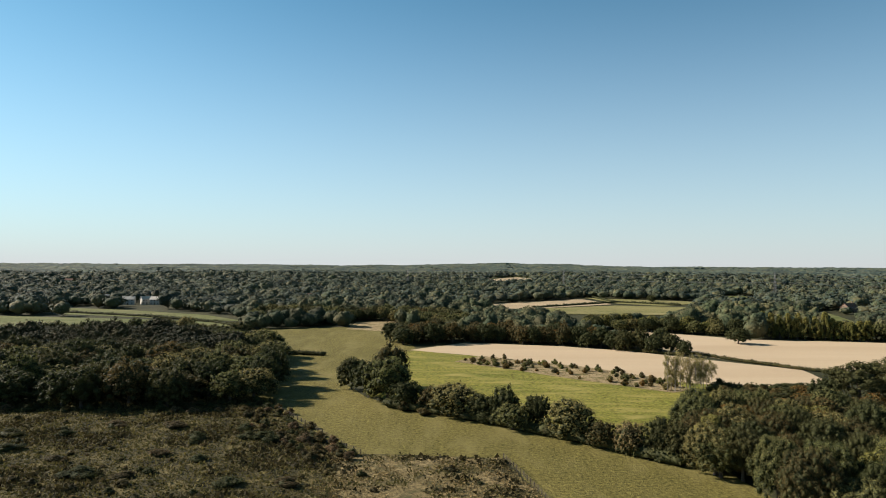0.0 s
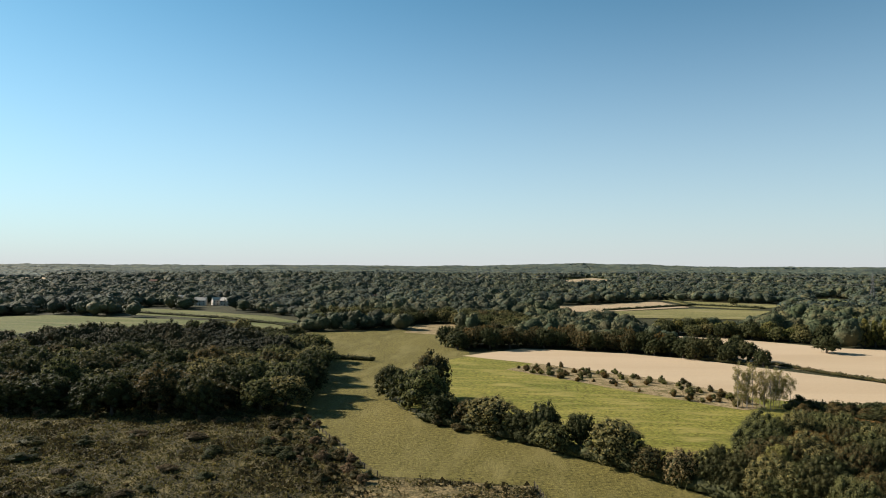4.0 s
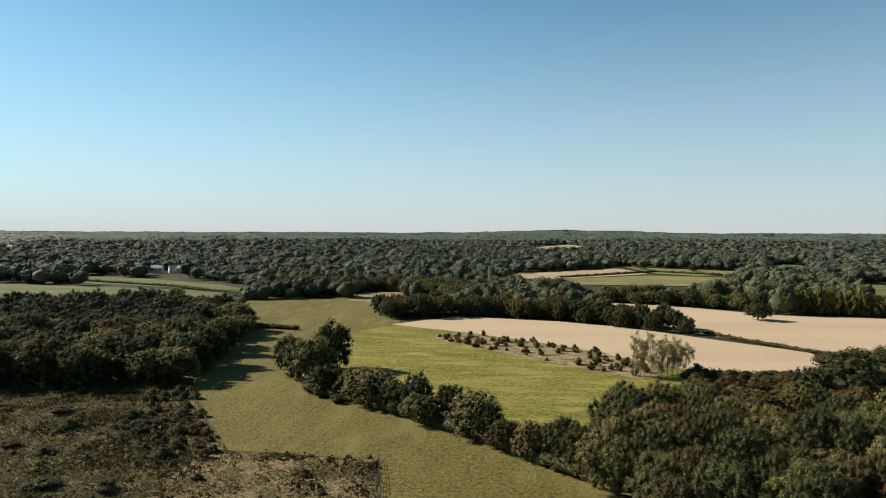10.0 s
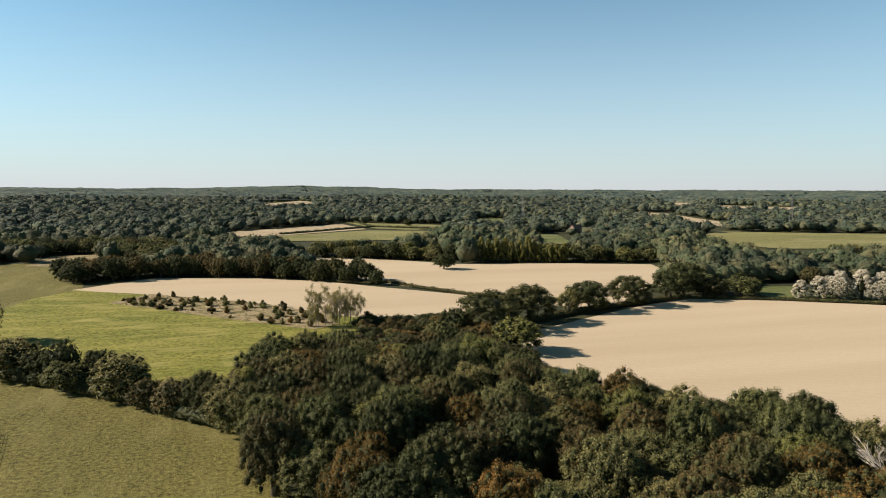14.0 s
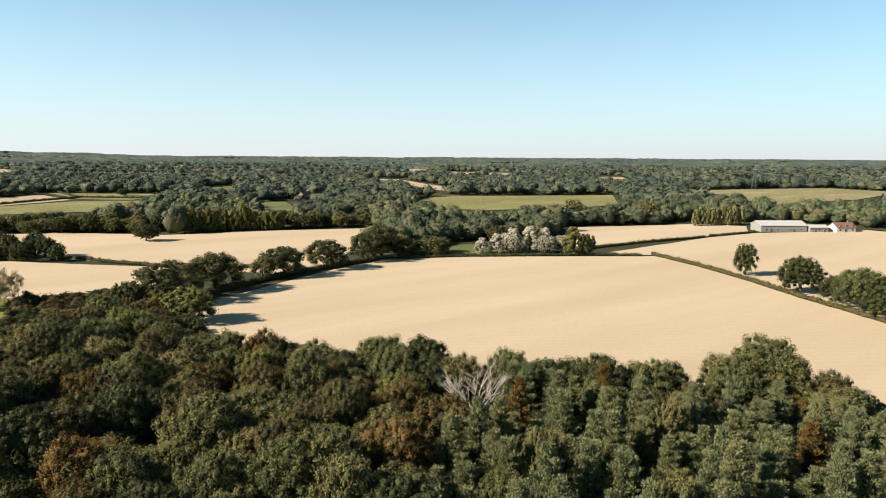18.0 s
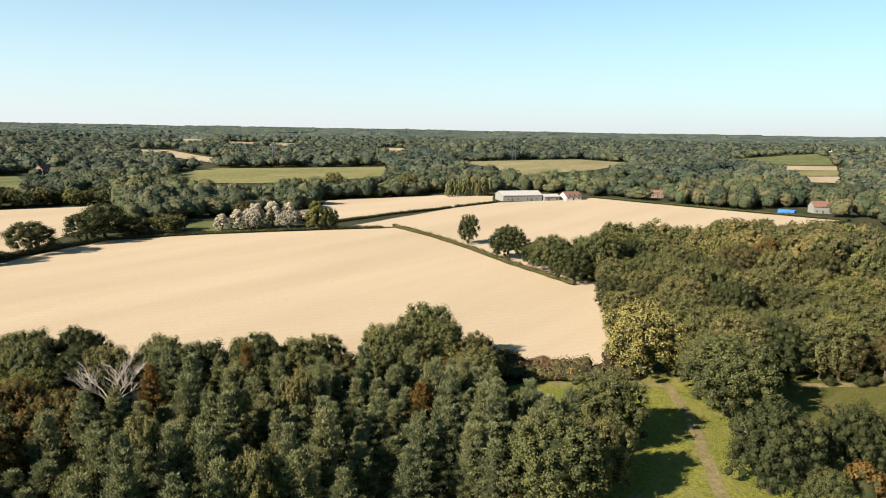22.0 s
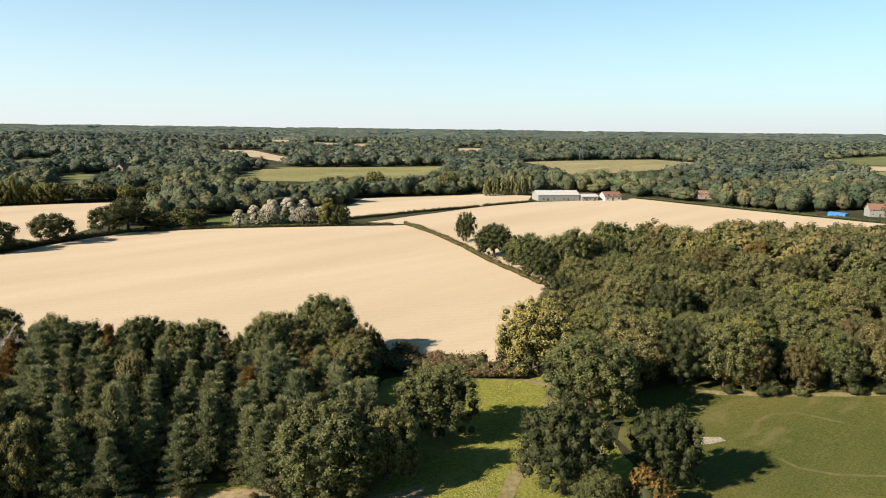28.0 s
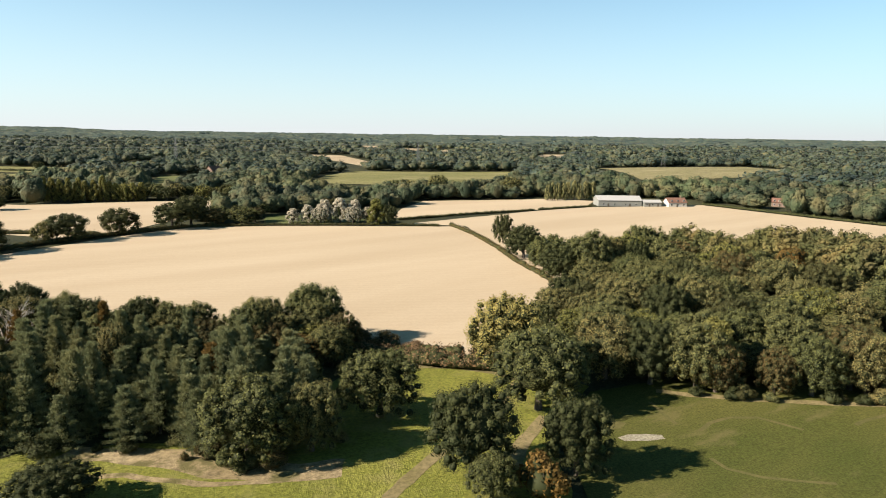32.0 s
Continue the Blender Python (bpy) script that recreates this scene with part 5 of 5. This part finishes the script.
MID = [clump_template(k, 5, 360, 0.038) for k in range(9)]
FAR = [clump_template(20 + k, 2, 90, 0.065, False) for k in range(6)]
FARTHEST = [clump_template(40 + k, 0, 34, 0.1, False) for k in range(6)]
forest("woodland", ring_places(260, 640, 10.5, 1, 5.0), MID, 7, 15, 14.5, M_MIDWOOD, "mixed green and brown woods and tree belts between fields", 5)
forest("woodland", ring_places(640, 1250, 15.5, 2, 8.0), FAR, 8, 16, 20.0, M_HAZEWOOD, "far dark green mixed woodland", 6)
forest("woodland", [q for q in ring_places(1250, 2050, 21.0, 4, 8.0) if not glade(*q)], FARTHEST, 8, 17, 25.0, M_HAZEWOOD, "dark woods and tree belts towards the horizon", 8)


def canopy():
    """The tops of the distant woods as one uneven sheet, with gaps where fields lie."""
    rng = np.random.default_rng(9)
    r, radii = 2000.0, []
    while r < 4700:
        radii.append(r)
        r *= 1.007
    steps = 900
    verts, faces = [], []
    for i, r in enumerate(radii):
        for k in range(steps + 1):
            a = radians(-56 + 156.0 * k / steps)
            x, y = 90 + r * math.sin(a), r * math.cos(a)
            bump = rng.uniform(-1, 1)
            wide = noise.noise((x * 0.006, y * 0.006, 5.0))
            h = 7.5 + 1.7 * bump + 6.5 * wide + 3.0 * noise.noise((x * 0.025, y * 0.025, 2.0))
            if r < 2050 or glade(x, y):
                h = -3.0
            verts.append((x, y, lift(x, y) + h))
    n = steps + 1
    for i in range(len(radii) - 1):
        for k in range(steps):
            faces.append((i * n + k, i * n + k + 1, (i + 1) * n + k + 1, (i + 1) * n + k))
    return tagged(link("woodland", verts, faces, M_HAZEWOOD), "distant unbroken wooded country reaching to the horizon", "woodland", kind="stuff")


canopy()


# ---- other things ----
def box(x0, y0, z0, x1, y1, z1):
    bm = bmesh.new()
    bmesh.ops.create_cube(bm, size=1)
    for v in bm.verts:
        v.co = ((x0 + x1) / 2 + v.co.x * (x1 - x0), (y0 + y1) / 2 + v.co.y * (y1 - y0), (z0 + z1) / 2 + v.co.z * (z1 - z0))
    bmesh.ops.bevel(bm, geom=bm.edges[:], offset=min(x1 - x0, y1 - y0, z1 - z0) * 0.06, segments=1, affect="EDGES")
    return bm


def gabled(length, depth, eaves, ridge, over=0.4, thick=0.2):
    """Two roof slopes with thickness, along x."""
    bm = bmesh.new()
    l, d = length / 2 + over, depth / 2 + over
    low = eaves - over * (ridge - eaves) / (depth / 2)
    ring = [(-d, low), (0, ridge), (d, low), (d, low + thick), (0, ridge + thick), (-d, low + thick)]
    a = [bm.verts.new((-l, y, z)) for y, z in ring]
    b = [bm.verts.new((l, y, z)) for y, z in ring]
    for k in range(6):
        bm.faces.new((a[k], a[(k + 1) % 6], b[(k + 1) % 6], b[k]))
    for q in (a, b):
        bm.faces.new((q[0], q[1], q[4], q[5]))
        bm.faces.new((q[1], q[2], q[3], q[4]))
    bmesh.ops.recalc_face_normals(bm, faces=bm.faces[:])
    return bm


def walls(length, depth, eaves, ridge):
    bm = bmesh.new()
    l, d = length / 2, depth / 2
    ring = [(-d, 0), (d, 0), (d, eaves), (0, ridge), (-d, eaves)]
    a = [bm.verts.new((-l, y, z)) for y, z in ring]
    b = [bm.verts.new((l, y, z)) for y, z in ring]
    bm.faces.new(a)
    bm.faces.new(b)
    for k in range(5):
        bm.faces.new((a[k], a[(k + 1) % 5], b[(k + 1) % 5], b[k]))
    bmesh.ops.recalc_face_normals(bm, faces=bm.faces[:])
    return bm


def building(name, x, y, turn, length, depth, eaves, ridge, wall_mat, roof_mat, label, category, windows=3, storeys=1, chimney=True, doors=1):
    root = new(name)
    root.matrix_world = pose(x, y, lift(x, y), 0, 0, turn)
    wall = part("wall", walls(length, depth, eaves, ridge), wall_mat, root)
    roof = part("roof", gabled(length, depth, eaves, ridge), roof_mat, root)
    d = depth / 2
    for side in (-1, 1):
        for s in range(storeys):
            for k in range(windows):
                wx, wz = length * ((k + 0.5) / windows - 0.5), 1.0 + s * 2.7
                win = part("window", box(wx - 0.65, side * d - 0.06, wz, wx + 0.65, side * d + 0.06, wz + 1.2), M_WALL, root, "white window frame")
                part("pane", box(wx - 0.55, side * (d + 0.05) - 0.03, wz + 0.1, wx + 0.55, side * (d + 0.05) + 0.03, wz + 1.1), M_GLASS, win)
    for k in range(doors):
        dx = length * ((k + 0.35) / max(1, doors) - 0.5) + 1.6
        part("door", box(dx - 0.5, -d - 0.09, 0, dx + 0.5, -d - 0.01, 2.05), M_BARK, root, "dark door")
    if chimney:
        part("chimney", box(length * 0.3 - 0.4, -0.4, ridge - 0.6, length * 0.3 + 0.4, 0.4, ridge + 1.4), M_BRICK, roof)
    return tagged(root, label, category)


building("barn", 528, 227, -36, 30, 15, 4.2, 6.8, M_BARNWALL, M_SHEET, "long pale farm barn with a light sheet roof", "barn", 4, 1, False, 2)
building("barn", 543, 210, -36, 12, 9, 3.0, 4.4, M_BARNWALL, M_SHEET, "lower pale farm shed with a light roof", "barn", 3, 1, False, 2)
building("house", 555, 199, -30, 13, 9, 3.2, 6.0, M_WALL, M_TILE, "pale house with a brown tiled roof beside the barns", "house", 3, 2)
building("house", 612, 155, -60, 9, 7, 3.4, 5.8, M_BRICK, M_TILE, "brick house with a tiled roof among trees", "house", 3, 2)
building("house", 594, 42, -55, 12, 8, 4.4, 7.4, M_BARNWALL, M_TILE, "grey house with a tiled roof behind the field hedge", "house", 3, 2)
building("house", 640, 20, 15, 11, 8, 4.4, 7.4, M_BRICK, M_TILE, "brick house behind the field hedge", "house", 3, 2)
building("house", 395, 662, 25, 14, 9, 4.6, 8.8, M_BRICK, M_TILE, "tall red-roofed house among dark trees", "house", 4, 2)
for bx, by, bl, turn in ((-328, 716, 12, 10), (-313, 722, 9, 40), (-300, 718, 11, -5), (-350, 733, 9, 20), (-442, 808, 8, 0), (-375, 760, 9, 15)):
    building("house", bx, by, turn, bl, 7.5, 5.6, 8.4, M_WALL, M_WALL if bl > 8 else M_TILE, "white rendered house half hidden by trees at the far town", "house", 3, 2)
building("warehouse", -765, 905, 10, 48, 24, 8, 11, M_STEEL, M_SHEET, "long grey warehouse in the far town", "warehouse", 6, 1, False, 2)
for hx, hy, length, turn, wall_mat, roof_mat, words in FAR_HOUSES:
    building("house", hx, hy, turn, length, 8, 5.2, 8.2, wall_mat, roof_mat, words, "house", 3, 1, False, 1)

tarp = new("covered_stack")
tarp.matrix_world = pose(575, 58, lift(575, 58), 0, 0, 82)
part("cover", box(-5, -2.6, 0.0, 5, 2.6, 2.5), M_TARP, tarp, "bright blue tarpaulin")
part("ridge_pole", box(-5.2, -0.3, 2.5, 5.2, 0.3, 2.75), M_TARP, tarp)
tagged(tarp, "stack covered with a bright blue tarpaulin beside the hedge", "covered stack")


def bare_tree(name, x, y, height, reach, limbs, twigs, mat, label, seed, leaves=None, upright=0.6):
    """A leafless tree: trunk, limbs that fork, and fine twigs."""
    rng = random.Random(seed)
    root = new(name)
    root.matrix_world = pose(x, y, lift(x, y))
    tv, tf, bv, bf, tips = [], [], [], [], []
    tube(tv, tf, [(0, 0, 0), (0.1, 0, height * 0.3), (0, 0.1, height * 0.6), (0.05, 0, height * 0.97)] if upright > 0.5 else [(0, 0, 0), (0.1, 0, height * 0.25), (0, 0.1, height * 0.45)], [height * 0.009, height * 0.007, height * 0.005, 0.02] if upright > 0.5 else [height * 0.035, height * 0.028, height * 0.018], 7)
    for k in range(limbs):
        a, h0 = k * 2.4 + rng.uniform(-0.4, 0.4), height * (rng.uniform(0.06, 0.78) if upright > 0.5 else rng.uniform(0.22, 0.45))
        out, up = reach * rng.uniform(0.6, 1.1), height * rng.uniform(0.1, 0.28) if upright > 0.5 else (height - h0) * rng.uniform(0.4, 1.0)
        m = (out * 0.5 * math.cos(a), out * 0.5 * math.sin(a), h0 + up * 0.45)
        e = (out * math.cos(a + 0.2), out * math.sin(a + 0.2), h0 + up)
        r = height * (0.0028 if upright > 0.5 else 0.012)
        tube(bv, bf, [(0, 0, h0), m, e], [r, r * 0.65, r * 0.2], 5)
        for j in range(twigs):
            f = rng.uniform(0.3, 1.0)
            s = Vector(m).lerp(Vector(e), f)
            q = s + Vector((rng.uniform(-1, 1), rng.uniform(-1, 1), rng.uniform(0.2, 1.2))) * reach * 0.35
            tube(bv, bf, [tuple(s), tuple(q)], [r * 0.4, r * 0.12], 4)
            tips.append(q)
    link("trunk", tv, tf, mat, root)
    link("branch_work", bv, bf, mat, root)
    if leaves:
        g = np.random.default_rng(seed)
        p = np.repeat(np.array([q[:] for q in tips]), 6, 0)
        p += g.normal(0, 0.22, p.shape) * [1, 1, 1.6]
        n = g.normal(size=p.shape)
        n /= np.linalg.norm(n, axis=1, keepdims=True)
        c = new("foliage", mesh_of("foliage", [leaf_faces(g, p, n, 0.15)], leaves))
        c.parent = root
    return tagged(root, label, "tree")


poplar_rng = random.Random(52)
for k in range(17):
    x, y = 80.5 + 19 * k / 16 + poplar_rng.uniform(-1, 1), 249 + poplar_rng.uniform(-4, 4)
    bare_tree("poplar_tree", x, y, poplar_rng.uniform(10.5, 15) * (0.7 if k > 13 else 1.0), poplar_rng.uniform(1.1, 1.7), 18, 12, M_PALEBARK, "slender poplar with sparse tan leaves at the field corner", 200 + k, M_STRAW)


def dead_tree(x, y, seed):
    """A bleached skeleton: a short trunk and a wide fan of forking limbs."""
    rng = random.Random(seed)
    root = new("dead_tree")
    root.matrix_world = pose(x, y, lift(x, y))
    v, f = [], []
    tube(v, f, [(0, 0, 0), (0.1, 0, 2.4), (0, 0.1, 5.2)], [0.5, 0.42, 0.36], 8)
    link("trunk", v, f, M_BLEACHED, root)

    def fork(v, f, start, way, length, r, depth):
        bend = Vector((rng.uniform(-1, 1), rng.uniform(-1, 1), rng.uniform(-0.2, 0.6))) * length * 0.16
        mid, end = start + way * length * 0.5 + bend, start + way * length
        tube(v, f, [tuple(start), tuple(mid), tuple(end)], [r, r * 0.8, r * 0.5], 5)
        if depth:
            for k in range(6 if depth > 1 else 4):
                turn = Vector((rng.uniform(-1, 1), rng.uniform(-1, 1), rng.uniform(-0.5, 0.8)))
                fork(v, f, mid.lerp(end, rng.uniform(0.1, 1.0)), (way + turn * 0.75).normalized(), length * rng.uniform(0.35, 0.6), r * 0.5, depth - 1)

    for k in range(11):
        a, up = k * 2.4, 0.4 + 1.3 * ((k * 0.37) % 1.0)
        v, f = [], []
        fork(v, f, Vector((0, 0, rng.uniform(4.3, 5.1))), Vector((math.cos(a), math.sin(a), up)).normalized(), rng.uniform(4.6, 6.6), 0.11, 2)
        link("limb", v, f, M_BLEACHED, root)
    return tagged(root, "bleached leafless dead tree standing in the wood", "tree")


dead_tree(152, 86, 300)


row_rng = random.Random(61)
for k in range(13):
    f = k / 12
    plant("poplar_tree", "tall", 205 + 55 * f + row_rng.uniform(-1, 1), 436 - 20 * f + row_rng.uniform(-1, 1), row_rng.uniform(13.5, 18) * (1.0 if k < 8 else 0.85), 7, M_YELLOW, "yellow-green poplar in a row behind the field", "tree", "row of poplars")
for k in range(10):
    f = k / 9
    plant("poplar_tree", "tall", 512 + 30 * f + row_rng.uniform(-1, 1), 278 - 18 * f + row_rng.uniform(-1, 1), row_rng.uniform(11.5, 15), 6, M_POPLAR, "pale yellow-green poplar in a row beside the barn", "tree", "poplars by the barn")
for x, y, h, w in ((446, 369, 13, 14), (462, 348, 17, 17), (508, 314, 16, 17), (440, 376, 12, 13), (478, 332, 11, 13), (492, 322, 10, 12), (424, 340, 9, 13), (410, 336, 8, 12)):
    plant("tree", "oak", x, y, h, w, M_OAK, "green oak in the tree row behind the narrow field", "tree")


def fence(line, space, label):
    root = new("fence")
    pts = rounded(line, space, 0.0, 0, closed=False)
    for x, y in pts:
        part("post", box(x - 0.09, y - 0.09, lift(x, y) - 0.1, x + 0.09, y + 0.09, lift(x, y) + 1.35), M_BARK, root)
    for (x1, y1), (x2, y2) in zip(pts, pts[1:]):
        for z in (0.45, 0.85, 1.2):
            v, f = [], []
            tube(v, f, [(x1, y1, lift(x1, y1) + z), (x2, y2, lift(x2, y2) + z)], [0.03, 0.03], 5)
            link("rail", v, f, M_BARK, root)
    return tagged(root, label, "fence")


fence([(15, 159), (18, 145), (21, 129), (27, 110)], 2.2, "dark timber post-and-rail fence between heath and meadow")
fence([(-51, 213), (-36, 189.5), (-22.5, 167), (-18.5, 162)], 3.0, "weathered post-and-rail fence along the edge of the heath")
field("bunker", [(231.3, -9), (233.7, -9.2), (236.5, -11), (238.4, -12.9), (237.6, -14.3), (234.7, -13.1), (231.2, -10.5)], M_BUNKER, "small pale sand bunker in the mown grass", "bunker", 0.18, 1, 0.2, 6, False)
field("worn_patch", [(233.5, -3), (236.7, -3.4), (237.7, -6.1), (234.9, -7), (231.7, -5.6)], M_WORN, "pale worn patch of turf", "worn grass", 0.17, 1, 0.3, 6, False)
field("dry_grass_patch", [(157, 37), (166, 30), (174, 23), (183, 12), (190, 10), (186, 5), (177, 9), (168, 19), (158, 29), (152, 33)], M_STRIP, "dry straw-coloured grass along the foot of the wood", "grass", 0.14, 1.5, 1.6, 6, False)


def pylon(x, y, height, turn):
    root = new("pylon")
    root.matrix_world = pose(x, y, lift(x, y), 0, 0, turn)
    for sx, sy in ((-1, -1), (-1, 1), (1, -1), (1, 1)):
        v, f = [], []
        tube(v, f, [(2.6 * sx, 2.6 * sy, 0), (1.0 * sx, 1.0 * sy, height * 0.6), (0.3 * sx, 0.3 * sy, height)], [0.16, 0.12, 0.08], 4)
        link("leg", v, f, M_STEEL, root)
    for k in range(9):
        z0, z1 = height * k / 10, height * (k + 1) / 10
        w = lambda z: 2.6 - 1.6 * min(1, z / (height * 0.6)) if z < height * 0.6 else 1.0 - 0.7 * (z / height - 0.6) / 0.4
        v, f = [], []
        for s in (-1, 1):
            tube(v, f, [(-w(z0), s * w(z0), z0), (w(z1), s * w(z1), z1)], [0.07, 0.07], 4)
            tube(v, f, [(s * w(z0), w(z0), z0), (s * w(z1), -w(z1), z1)], [0.07, 0.07], 4)
        link("brace", v, f, M_STEEL, root)
    for z in (0.66, 0.79, 0.92):
        v, f = [], []
        tube(v, f, [(-5.5, 0, height * z), (0, 0, height * z + 0.8), (5.5, 0, height * z)], [0.1, 0.2, 0.1], 4)
        link("cross_arm", v, f, M_STEEL, root)
    return tagged(root, "grey lattice steel pylon above the woods", "pylon")


PYLONS = [(-60, 1190), (180, 1010), (405, 830), (650, 640), (900, 450), (1150, 265)]
for x, y in PYLONS:
    pylon(x, y, 36, 37)
for (x1, y1), (x2, y2) in zip(PYLONS, PYLONS[1:]):
    for z in (0.66, 0.79, 0.92):
        for s in (-1, 1):
            v, f, pts = [], [], []
            for k in range(13):
                q = k / 12
                ox, oy = 5.3 * s * math.cos(radians(37)), 5.3 * s * math.sin(radians(37))
                za, zb = lift(x1, y1) + 36 * z - 0.6, lift(x2, y2) + 36 * z - 0.6
                pts.append((x1 + (x2 - x1) * q + ox, y1 + (y2 - y1) * q + oy, za + (zb - za) * q - 5 * 4 * q * (1 - q) * 0.5))
            tube(v, f, pts, [0.06] * 13, 4)
            tagged(link("power_line", v, f, M_STEEL), "thin overhead power line between steel pylons", "power line")
